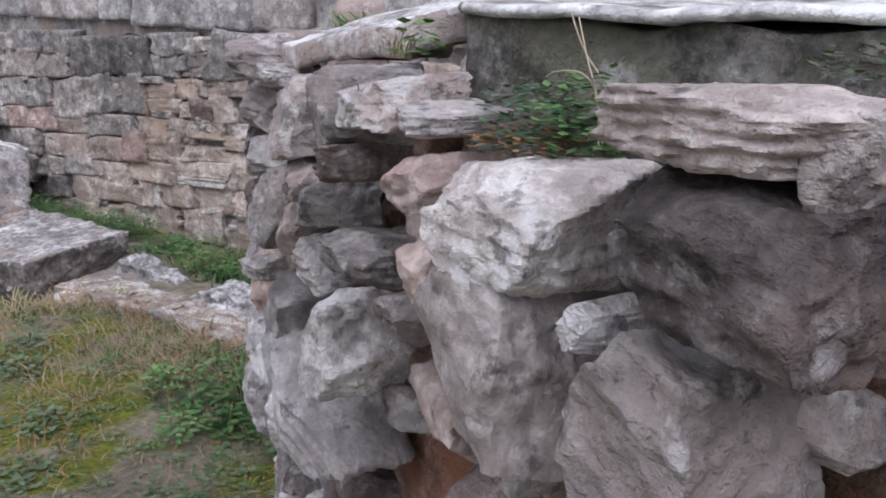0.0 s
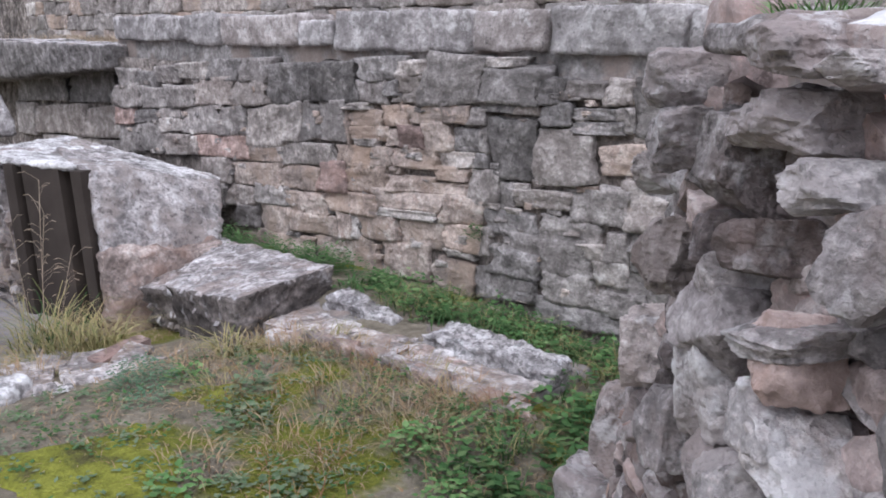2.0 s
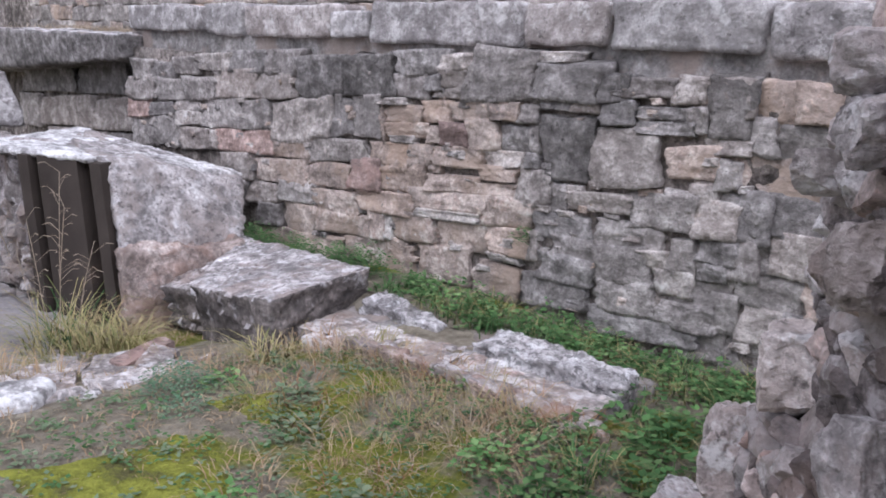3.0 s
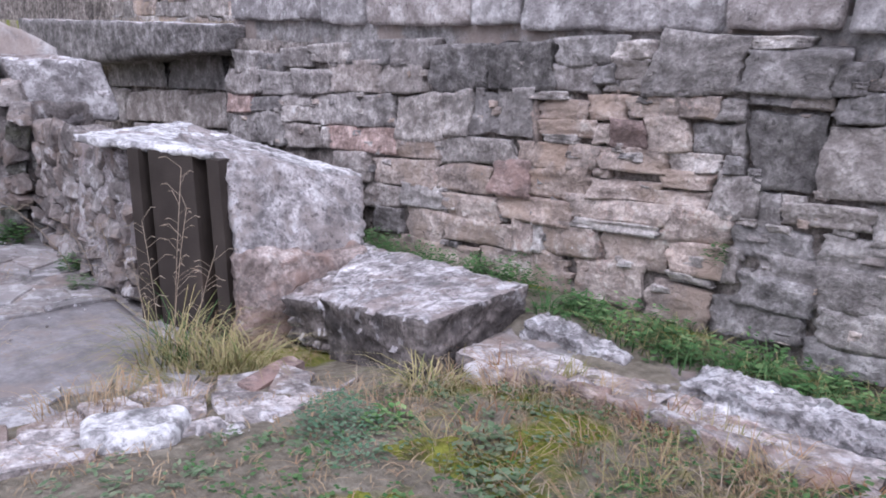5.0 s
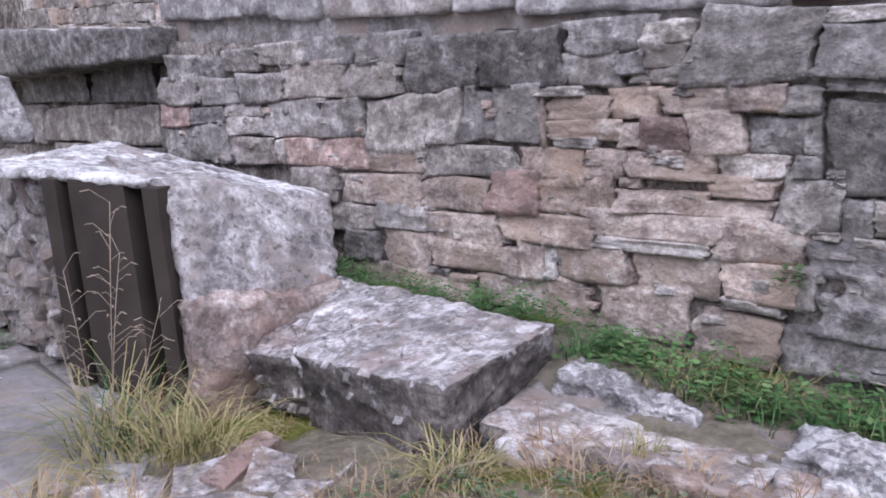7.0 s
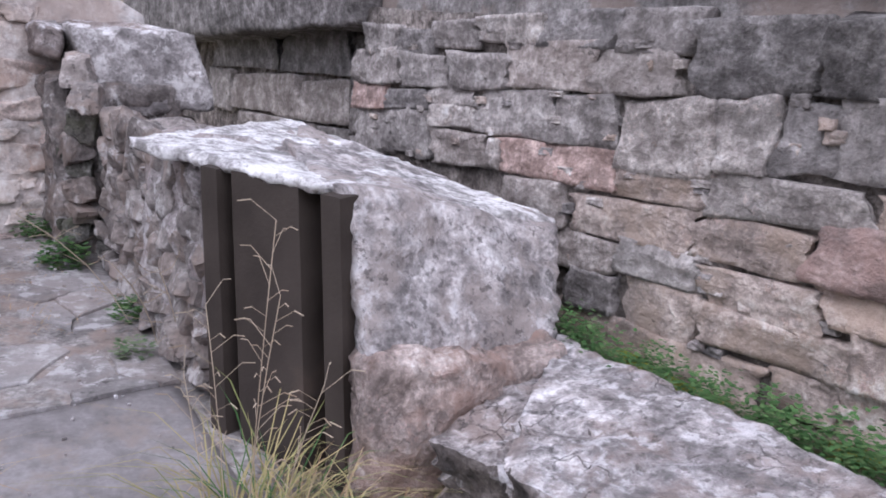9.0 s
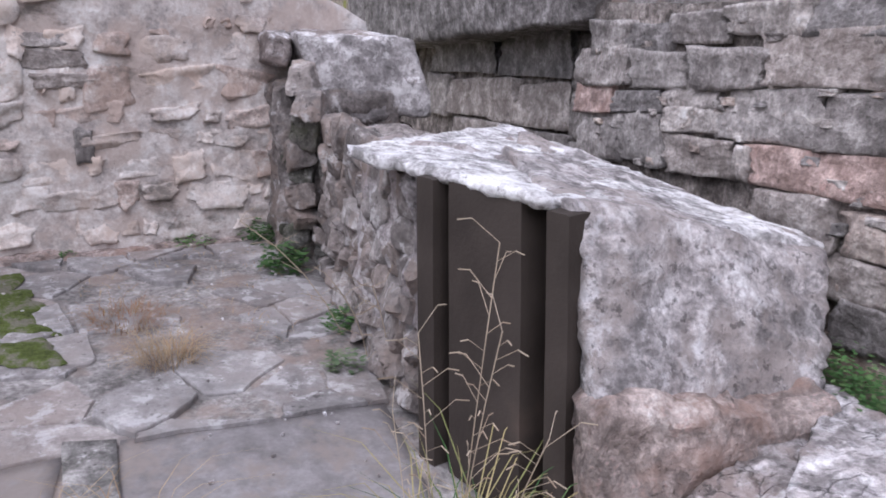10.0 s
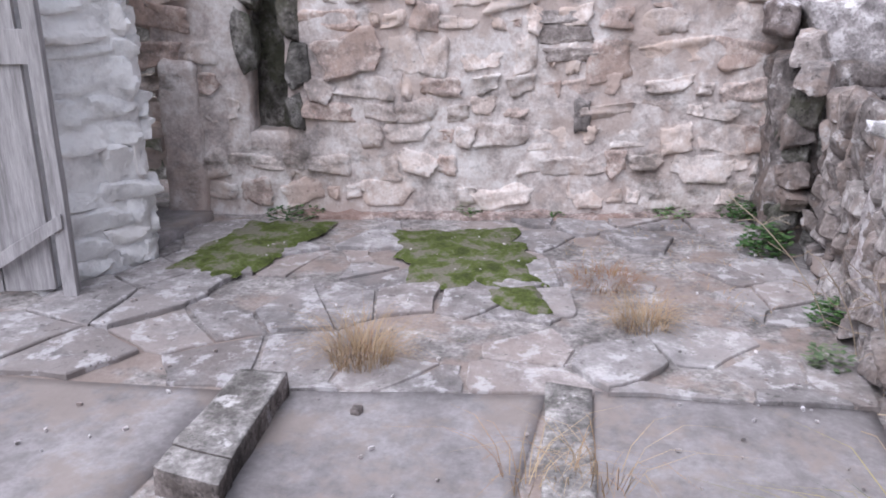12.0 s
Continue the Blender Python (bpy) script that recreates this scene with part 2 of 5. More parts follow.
def make_moss(name="green_moss", a=(0.055, 0.07, 0.02), b=(0.10, 0.13, 0.032), c=(0.19, 0.18, 0.14)):
    m, nt, bs, pos, geo = start(name, 1.0)
    n2, n3 = noise_tex(nt, pos, 7, 6, 0.7), noise_tex(nt, pos, 70, 5, 0.7)
    col = ramp(nt, n2, [(0.36, a), (0.48, b), (0.57, c)])
    col = mix(nt, 0.4, col, ramp(nt, n3, [(0.3, (0.2, 0.2, 0.2)), (0.7, (0.8, 0.8, 0.8))]), "OVERLAY")
    nt.links.new(col, bs.inputs["Base Color"])
    bump(nt, bs, [(n3, 0.015)])
    return m


def make_leaf(name, a, b, c):
    m, nt, bs, pos, geo = start(name, 0.7)
    col = ramp(nt, geo.outputs["Random Per Island"], [(0.0, a), (0.5, b), (1.0, c)])
    nt.links.new(mix(nt, 0.35, col, ramp(nt, noise_tex(nt, pos, 5, 3), [(0.35, (0.3, 0.3, 0.3)), (0.65, (0.7, 0.7, 0.7))]), "OVERLAY"), bs.inputs["Base Color"])
    bs.inputs["Subsurface Weight"].default_value = 0.0
    return m


def make_iron():
    m, nt, bs, pos, geo = start("brown_painted_iron", 0.62)
    n1, n2 = noise_tex(nt, pos, 3, 4, 0.5), noise_tex(nt, pos, 60, 4, 0.6)
    col = ramp(nt, n1, [(0.3, (0.034, 0.027, 0.023)), (0.6, (0.056, 0.045, 0.039)), (0.75, (0.09, 0.068, 0.056))])
    nt.links.new(col, bs.inputs["Base Color"])
    bump(nt, bs, [(n2, 0.002)])
    return m


def make_wood():
    m, nt, bs, pos, geo = start("silvered_wood", 0.8)
    n1, n2 = noise_tex(nt, pos, 5, 6, 0.65, (6, 6, 0.6)), noise_tex(nt, pos, 30, 6, 0.7, (5, 5, 0.4))
    col = ramp(nt, n1, [(0.3, (0.24, 0.23, 0.235)), (0.55, (0.40, 0.385, 0.395)), (0.75, (0.52, 0.50, 0.51))])
    nt.links.new(mix(nt, 0.5, col, ramp(nt, n2, [(0.3, (0.3, 0.3, 0.3)), (0.7, (0.7, 0.7, 0.7))]), "OVERLAY"), bs.inputs["Base Color"])
    bump(nt, bs, [(n2, 0.004)])
    return m


M_GROUND, M_MOSS, M_IRON, M_WOOD = make_ground(), make_moss(), make_iron(), make_wood()
M_BRIGHT = make_moss("yellow_moss", (0.10, 0.095, 0.035), (0.19, 0.20, 0.03), (0.26, 0.27, 0.045))
M_DRY = make_leaf("dry_grass", (0.29, 0.205, 0.12), (0.41, 0.315, 0.20), (0.31, 0.18, 0.105))
M_STRAW = make_leaf("yellow_green_grass", (0.21, 0.19, 0.08), (0.36, 0.30, 0.15), (0.10, 0.14, 0.04))
M_GREEN = make_leaf("green_weed", (0.038, 0.092, 0.028), (0.065, 0.145, 0.045), (0.11, 0.17, 0.065))
M_LUSH = make_leaf("bright_green_weed", (0.08, 0.17, 0.05), (0.12, 0.235, 0.075), (0.19, 0.265, 0.115))
M_RUSSET = make_leaf("russet_weed", (0.22, 0.10, 0.05), (0.30, 0.17, 0.09), (0.20, 0.15, 0.06))
M_GREY = make_leaf("grey_green_weed", (0.09, 0.14, 0.07), (0.13, 0.18, 0.10), (0.18, 0.21, 0.13))
M_BLUE = make_leaf("blue_green_weed", (0.06, 0.13, 0.07), (0.10, 0.18, 0.105), (0.16, 0.22, 0.14))
M_TWIG = make_leaf("pale_dry_stem", (0.34, 0.27, 0.20), (0.42, 0.35, 0.27), (0.27, 0.20, 0.14))

# ---- mesh helpers ----
rnd = random.Random(7)


def mesh_of(name, verts, faces, material, smooth=True):
    me = bpy.data.meshes.new(name)
    me.from_pydata([tuple(v) for v in verts], [], faces)
    me.materials.append(material)
    if smooth:
        me.shade_smooth()
    if smooth == "facets":
        me.set_sharp_from_angle(angle=radians(28))
    me.update()
    return me


def put(name, me, parent=None, m=None, label=""):
    ob = new(name, me)
    if m is not None:
        ob.matrix_world = m
    if parent:
        ob.parent = parent
    return tagged(ob, label) if label else ob


def cube_grid(nx, ny, nz):
    """Points on the surface of the cube -1..1 as a grid, and its quads."""
    index, verts, faces = {}, [], []

    def vid(p):
        key = tuple(round(c, 5) for c in p)
        if key not in index:
            index[key] = len(verts)
            verts.append(p)
        return index[key]

    n = (nx, ny, nz)
    for axis in range(3):
        u, v = (axis + 1) % 3, (axis + 2) % 3
        for side in (-1, 1):
            for i in range(n[u]):
                for j in range(n[v]):
                    quad = []
                    for a, b in ((0, 0), (1, 0), (1, 1), (0, 1)):
                        p = [0, 0, 0]
                        p[axis], p[u], p[v] = side, 2 * (i + a) / n[u] - 1, 2 * (j + b) / n[v] - 1
                        quad.append(vid(tuple(p)))
                    faces.append(quad if side > 0 else quad[::-1])
    return verts, faces


def hexa(corners, n=(6, 6, 6), amp=0.02, freq=6.0, edge=0.2, seed=0, layers=0.0):
    """A rough block between eight corners (bottom four, then top four, each counter-clockwise from -x -y), with worn edges."""
    c = np.array(corners, float)
    pts, faces = cube_grid(*n)
    out = []
    size = np.linalg.norm(c.max(0) - c.min(0))
    for p in pts:
        p = np.array(p)
        q = p.clip(-1 + edge, 1 - edge)
        d = p - q
        ln = np.linalg.norm(d)
        if ln > 0:
            p = q + d / ln * edge * min(1.0, ln / edge)
        a, b, w = (p + 1) / 2
        lo = (1 - a) * (1 - b) * c[0] + a * (1 - b) * c[1] + a * b * c[2] + (1 - a) * b * c[3]
        hi = (1 - a) * (1 - b) * c[4] + a * (1 - b) * c[5] + a * b * c[6] + (1 - a) * b * c[7]
        v = Vector((1 - w) * lo + w * hi)
        s = Vector((seed * 13.7, seed * 7.1, seed * 3.3))
        k = noise.noise_vector(v * freq + s) * amp + noise.noise_vector(v * freq * 2.7 + s) * amp * 0.5 + noise.noise_vector(v * freq * 7 + s) * amp * 0.22
        if layers:
            k += Vector((p[0], p[1], 0)) * (noise.noise(Vector((v.x * 2, v.y * 2, v.z * 42)) + s) * layers)
        out.append(v + k)
    return out, faces


def box8(x0, y0, z0, x1, y1, z1, jit=0.0, r=rnd):
    pts = [(x0, y0, z0), (x1, y0, z0), (x1, y1, z0), (x0, y1, z0), (x0, y0, z1), (x1, y0, z1), (x1, y1, z1), (x0, y1, z1)]
    return [tuple(c + r.uniform(-jit, jit) for c in p) for p in pts]


def rock(seed, planes=13, n=8, flat=0.72):
    """A broken rock about 1 across: a cube's grid drawn in to a few random cleavage planes, then roughened."""
    r = random.Random(seed)
    cuts = []
    for ax in ((1, 0, 0), (-1, 0, 0), (0, 1, 0), (0, -1, 0), (0, 0, 1), (0, 0, -1)):
        cuts.append((Vector([c + r.uniform(-0.3, 0.3) for c in ax]).normalized(), r.uniform(0.40, 0.5)))
    for _ in range(planes - 6):
        cuts.append((Vector([r.gauss(0, 1) for _ in range(3)]).normalized(), r.uniform(0.44, 0.62) * (0.8 + 0.3 * flat)))
    pts, faces = cube_grid(n, n, n)
    off = Vector((seed * 3.1, seed * 1.7, seed * 5.3))
    out = []
    for p in pts:
        d = Vector(p).normalized()
        k = min(w / max(1e-4, d.dot(a)) for a, w in cuts if d.dot(a) > 1e-4)
        v = d * min(k, 0.8)
        bed = 1 + 0.05 * noise.noise(Vector((v.x * 1.6, v.y * 1.6, v.z * 15)) + off)
        v = Vector((v.x * bed, v.y * bed, v.z))
        v += noise.noise_vector(v * 3 + off) * 0.035 + noise.noise_vector(v * 8 + off) * 0.022 + noise.noise_vector(v * 19 + off) * 0.022 + noise.noise_vector(v * 40 + off) * 0.009
        out.append(v)
    return out, faces


def cleft_rock(seed, taper=0.0, n=16, ledges=0.0):
    """A cleft stone about 1 across, front towards -y: a few flat cleavage faces, narrowing upwards by taper, with small roughness."""
    r = random.Random(seed)
    cuts = []
    for ax in ((1, 0, taper), (-1, 0, taper), (0, 1, 0), (0, -1, 0), (0, 0, 1), (0, 0, -1)):
        cuts.append((Vector([c + r.uniform(-0.2, 0.2) for c in ax]).normalized(), r.uniform(0.42, 0.5) - 0.08 * abs(ax[0]) * abs(taper)))
    for _ in range(7):
        cuts.append((Vector((r.uniform(-1, 1), r.uniform(-1.2, 0.1), r.uniform(-1, 1))).normalized(), r.uniform(0.46, 0.60)))
    pts, faces = cube_grid(n, n, n)
    off = Vector((seed * 3.1, seed * 1.7, seed * 5.3))
    out = []
    for p in pts:
        d = Vector(p).normalized()
        k = min(w / max(1e-4, d.dot(a)) for a, w in cuts if d.dot(a) > 1e-4)
        v = d * min(k, 0.78)
        if ledges:
            v *= 1 + ledges * noise.noise(Vector((v.x * 1.5, v.y * 1.5, v.z * 13)) + off)
        v += noise.noise_vector(v * 2.6 + off) * 0.045 + noise.noise_vector(v * 7 + off) * 0.030 + noise.noise_vector(v * 17 + off) * 0.016
        pit = noise.noise(v * 5 + off)
        if pit > 0.25:
            v *= 1 - 0.16 * (pit - 0.25)
        out.append(v)
    return out, faces


def stone_thing(name, corners, material, label, category="stone", **kw):
    v, f = hexa(corners, **kw)
    ob = put(name, mesh_of(name, v, f, material))
    return tagged(ob, label, category)


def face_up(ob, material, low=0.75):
    """Gives the upward faces of a stone a second, paler material: its bleached, lichened top, with light from above put
    into the colour.
    """
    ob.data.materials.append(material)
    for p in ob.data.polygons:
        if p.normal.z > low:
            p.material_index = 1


# piece shapes shared by wall stones: unit blocks 1 x 1 x 1, front towards -y
def piece_set(name, material, count, amp, edge, seed, n=(3, 1, 2), jit=0.06, layers=0.0):
    r = random.Random(seed)
    made = []
    for i in range(count):
        v, f = hexa(box8(-0.5, -0.5, -0.5, 0.5, 0.5, 0.5, jit, r), n=n, amp=amp, freq=1.6, edge=edge, seed=seed + i, layers=layers)
        made.append(mesh_of(name, v, f, material))
    return made


# the courtyard is laid out in a plan of its own; this sets it into the place
YARD = Matrix.Translation((1.239, -0.749, -0.145)) @ Matrix.Rotation(radians(-1.2254), 4, "Z") @ Matrix.Diagonal((1.135, 1.135, 1.135, 1))
RAISED = Matrix.Translation((0, 0, 0.04)) @ YARD


def in_yard(build, frame_of=YARD):
    before = set(scene.objects)
    build()
    for ob in scene.objects:
        if ob not in before and ob.parent is None:
            ob.matrix_world = frame_of @ ob.matrix_basis


def yard_point(x, y, z=0.0):
    return tuple(YARD @ Vector((x, y, z)))


# ---- ground ----
def ground_z(x, y):
    def ease(a, b, v):
        k = min(1, max(0, (v - a) / (b - a)))
        return k * k * (3 - 2 * k)

    z = 0.42 * ease(-5.9, -3.4, x) - 0.17
    k = ease(3.0, 3.45, y) * ease(-6.9, -6.2, x)
    z += (0.26 + 0.09 * ease(-5.4, -4.1, x) - z) * k
    z += 0.085 * ease(2.35, 2.8, y) * ease(-4.2, -3.4, x) * (1 - ease(-2.3, -1.9, x)) * (1 - k)
    if -6.5 < x < 1.5 and -1 < y < 4:
        z += 0.03 * noise.noise(Vector((x * 1.7, y * 1.7, 0))) * ease(-5.6, -4.2, x)
    return z


def make_ground_sheet():
    xs = [-900, -200, -60, -30, -18] + [-12 + 0.12 * i for i in range(126)] + [5, 10, 30, 100, 900]
    ys = [-900, -200, -60, -20, -8] + [-3 + 0.12 * i for i in range(59)] + [6, 12, 40, 200, 900]
    verts = [(x, y, ground_z(x, y)) for y in ys for x in xs]
    w = len(xs)
    faces = [(j * w + i, j * w + i + 1, (j + 1) * w + i + 1, (j + 1) * w + i) for j in range(len(ys) - 1) for i in range(w - 1)]
    tagged(put("ground", mesh_of("ground", verts, faces, M_GROUND)), "uneven mossy earth with sparse grass", "ground", kind="structure")


make_ground_sheet()
WY = 3.85  # face of the long wall


def structure(name, corners, material, label, category, **kw):
    v, f = hexa(corners, **kw)
    return tagged(put(name, mesh_of(name, v, f, material)), label, category, kind="structure")


# the long wall's core, its recessed end, and the terrace behind
wall = structure("wall_north", box8(-8.12, WY + 0.035, -0.2, 2.2, WY + 0.5, 1.56), M_MORTAR, "long dry-laid wall of coursed grey and pinkish limestone", "wall", n=(120, 2, 24), amp=0.012, freq=9, edge=0.01)
recess = structure("wall_recess", box8(-14, WY + 0.40, -0.2, -8.08, WY + 0.8, 1.45), M_MORTAR, "recessed stretch of grey block wall under an overhanging slab", "wall", n=(50, 2, 14), amp=0.012, freq=9, edge=0.01)
parapet = structure("wall_parapet", box8(-8.4, WY + 0.14, 1.5, 2.2, WY + 0.6, 1.78), M_BED, "mortared footing course below the parapet blocks", "wall", n=(100, 2, 5), amp=0.015, freq=8, edge=0.03)
terrace = structure("terrace", box8(-40, WY + 0.45, 0.2, 30, 40, 1.66), M_GROUND, "raised earth terrace behind the long wall", "ground", n=(60, 30, 1), amp=0.04, freq=1, edge=0.001)

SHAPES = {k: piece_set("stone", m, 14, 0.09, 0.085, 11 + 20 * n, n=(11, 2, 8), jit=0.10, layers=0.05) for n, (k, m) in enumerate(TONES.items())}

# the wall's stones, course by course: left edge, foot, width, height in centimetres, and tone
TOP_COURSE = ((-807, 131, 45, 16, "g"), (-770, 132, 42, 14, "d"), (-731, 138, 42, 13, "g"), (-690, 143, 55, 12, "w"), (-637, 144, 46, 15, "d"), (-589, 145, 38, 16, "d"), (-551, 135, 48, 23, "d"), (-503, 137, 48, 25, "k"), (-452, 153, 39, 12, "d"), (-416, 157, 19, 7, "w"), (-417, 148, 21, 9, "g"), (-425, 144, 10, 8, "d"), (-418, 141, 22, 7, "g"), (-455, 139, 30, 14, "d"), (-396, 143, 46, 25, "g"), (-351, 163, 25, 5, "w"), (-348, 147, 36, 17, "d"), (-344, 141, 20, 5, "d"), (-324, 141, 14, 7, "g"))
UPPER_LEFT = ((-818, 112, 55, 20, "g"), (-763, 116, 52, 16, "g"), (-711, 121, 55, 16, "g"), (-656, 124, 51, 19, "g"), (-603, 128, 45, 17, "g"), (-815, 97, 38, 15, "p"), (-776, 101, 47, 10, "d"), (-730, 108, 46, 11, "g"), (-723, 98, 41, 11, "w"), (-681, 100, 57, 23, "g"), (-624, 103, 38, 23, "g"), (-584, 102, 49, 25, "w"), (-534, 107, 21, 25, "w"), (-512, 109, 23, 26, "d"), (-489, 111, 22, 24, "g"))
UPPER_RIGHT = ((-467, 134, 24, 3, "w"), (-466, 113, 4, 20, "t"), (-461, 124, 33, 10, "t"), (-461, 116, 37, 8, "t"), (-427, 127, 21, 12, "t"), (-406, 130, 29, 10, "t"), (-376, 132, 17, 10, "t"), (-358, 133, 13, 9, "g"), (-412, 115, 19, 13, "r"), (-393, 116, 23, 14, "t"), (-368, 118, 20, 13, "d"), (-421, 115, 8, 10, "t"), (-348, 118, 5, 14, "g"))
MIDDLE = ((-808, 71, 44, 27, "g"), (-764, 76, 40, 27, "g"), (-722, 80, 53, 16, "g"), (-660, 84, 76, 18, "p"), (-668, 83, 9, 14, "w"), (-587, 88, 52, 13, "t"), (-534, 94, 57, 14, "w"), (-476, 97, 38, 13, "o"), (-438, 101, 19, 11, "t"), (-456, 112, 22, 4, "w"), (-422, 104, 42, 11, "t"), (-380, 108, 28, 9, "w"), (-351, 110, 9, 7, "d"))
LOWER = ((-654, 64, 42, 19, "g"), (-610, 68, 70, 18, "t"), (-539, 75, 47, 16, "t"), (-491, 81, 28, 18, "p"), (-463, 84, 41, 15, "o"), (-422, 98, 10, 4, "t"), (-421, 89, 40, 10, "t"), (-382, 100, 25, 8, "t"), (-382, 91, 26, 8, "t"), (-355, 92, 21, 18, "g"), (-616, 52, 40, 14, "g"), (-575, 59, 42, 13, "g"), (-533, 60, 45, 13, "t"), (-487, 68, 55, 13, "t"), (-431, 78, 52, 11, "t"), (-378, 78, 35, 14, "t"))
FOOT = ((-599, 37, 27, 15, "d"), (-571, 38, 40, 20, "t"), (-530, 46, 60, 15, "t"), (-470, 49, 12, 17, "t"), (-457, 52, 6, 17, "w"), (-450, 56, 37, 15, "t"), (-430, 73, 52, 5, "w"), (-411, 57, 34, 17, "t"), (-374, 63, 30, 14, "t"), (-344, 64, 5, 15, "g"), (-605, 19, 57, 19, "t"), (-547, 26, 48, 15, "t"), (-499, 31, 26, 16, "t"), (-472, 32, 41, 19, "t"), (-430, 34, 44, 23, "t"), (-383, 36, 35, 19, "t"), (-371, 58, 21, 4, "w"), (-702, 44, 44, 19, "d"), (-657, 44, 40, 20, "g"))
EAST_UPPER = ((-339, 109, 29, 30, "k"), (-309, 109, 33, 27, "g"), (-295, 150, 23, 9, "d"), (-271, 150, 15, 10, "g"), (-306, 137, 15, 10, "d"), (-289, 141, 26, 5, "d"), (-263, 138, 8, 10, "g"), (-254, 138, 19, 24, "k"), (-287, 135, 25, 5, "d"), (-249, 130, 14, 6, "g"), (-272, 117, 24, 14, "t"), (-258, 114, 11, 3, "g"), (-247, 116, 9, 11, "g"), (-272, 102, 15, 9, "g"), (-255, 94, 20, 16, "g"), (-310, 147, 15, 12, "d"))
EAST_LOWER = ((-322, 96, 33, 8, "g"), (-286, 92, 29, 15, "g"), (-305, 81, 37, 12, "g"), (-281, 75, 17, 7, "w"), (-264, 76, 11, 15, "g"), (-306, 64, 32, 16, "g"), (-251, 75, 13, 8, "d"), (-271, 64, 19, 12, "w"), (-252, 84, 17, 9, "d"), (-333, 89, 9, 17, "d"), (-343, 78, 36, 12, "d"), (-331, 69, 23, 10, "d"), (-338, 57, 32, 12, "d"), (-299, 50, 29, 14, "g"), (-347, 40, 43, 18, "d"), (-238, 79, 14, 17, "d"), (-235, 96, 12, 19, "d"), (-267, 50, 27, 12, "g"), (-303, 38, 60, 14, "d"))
# last three: shade under the cover slab given as the dark tone
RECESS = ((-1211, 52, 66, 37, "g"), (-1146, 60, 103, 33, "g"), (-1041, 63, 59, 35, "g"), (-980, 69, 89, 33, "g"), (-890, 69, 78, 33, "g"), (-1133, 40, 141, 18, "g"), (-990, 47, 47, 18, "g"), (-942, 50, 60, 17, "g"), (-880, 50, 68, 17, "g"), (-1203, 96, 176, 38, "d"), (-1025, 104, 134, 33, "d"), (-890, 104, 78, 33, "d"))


def set_stone(parent, x, z, w, h, tone, r, y, depth=0.16, grow=0.012, proud=0.02, rise=0.0):
    m = Matrix.LocRotScale((x + w / 2, y + depth / 2 - r.uniform(0, proud), z + h / 2), Euler((r.uniform(-0.03, 0.03), r.uniform(-0.012, 0.012) - rise, r.uniform(-0.02, 0.02))), (w + grow, depth, h + grow))
    put("stone" if w > 0.1 else "chip", r.choice(SHAPES[tone]), parent, m)


def course_rise(z):
    """The courses climb along the wall, the lower ones more than the top one."""
    return 0.085 - 0.045 * min(1.0, max(0.0, (z - 1.0) / 0.4))


def long_wall_stones():
    r = random.Random(3)
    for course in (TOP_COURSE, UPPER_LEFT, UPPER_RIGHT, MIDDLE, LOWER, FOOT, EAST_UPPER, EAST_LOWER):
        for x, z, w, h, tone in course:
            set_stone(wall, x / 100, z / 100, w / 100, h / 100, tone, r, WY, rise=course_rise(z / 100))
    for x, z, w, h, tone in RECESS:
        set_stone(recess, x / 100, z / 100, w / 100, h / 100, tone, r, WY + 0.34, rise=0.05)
    # the stretch that the ruined wall hides
    z = 0.38
    for h in (0.16, 0.15, 0.14, 0.17, 0.15, 0.16, 0.14, 0.15):
        x = -2.62 + r.uniform(0, 0.1)
        while x < -1.0:
            w = r.uniform(0.14, 0.34)
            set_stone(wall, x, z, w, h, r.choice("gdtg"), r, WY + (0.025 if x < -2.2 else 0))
            x += w + 0.005
        z += h
    # chips that wedge the joints
    for k in range(190):
        w, h = r.uniform(0.03, 0.09), r.uniform(0.015, 0.035)
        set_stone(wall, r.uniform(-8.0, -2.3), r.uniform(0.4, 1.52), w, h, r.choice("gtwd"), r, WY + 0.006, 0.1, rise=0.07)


# ---- far wall across the paved floor ----
FA, FB = Vector((-8.42, -1.9, 0)), Vector((-9.50, 2.45, 0))
fdir = (FB - FA).normalized()
fnor = Vector((fdir.y, -fdir.x, 0))  # towards the paved floor
flen = (FB - FA).length


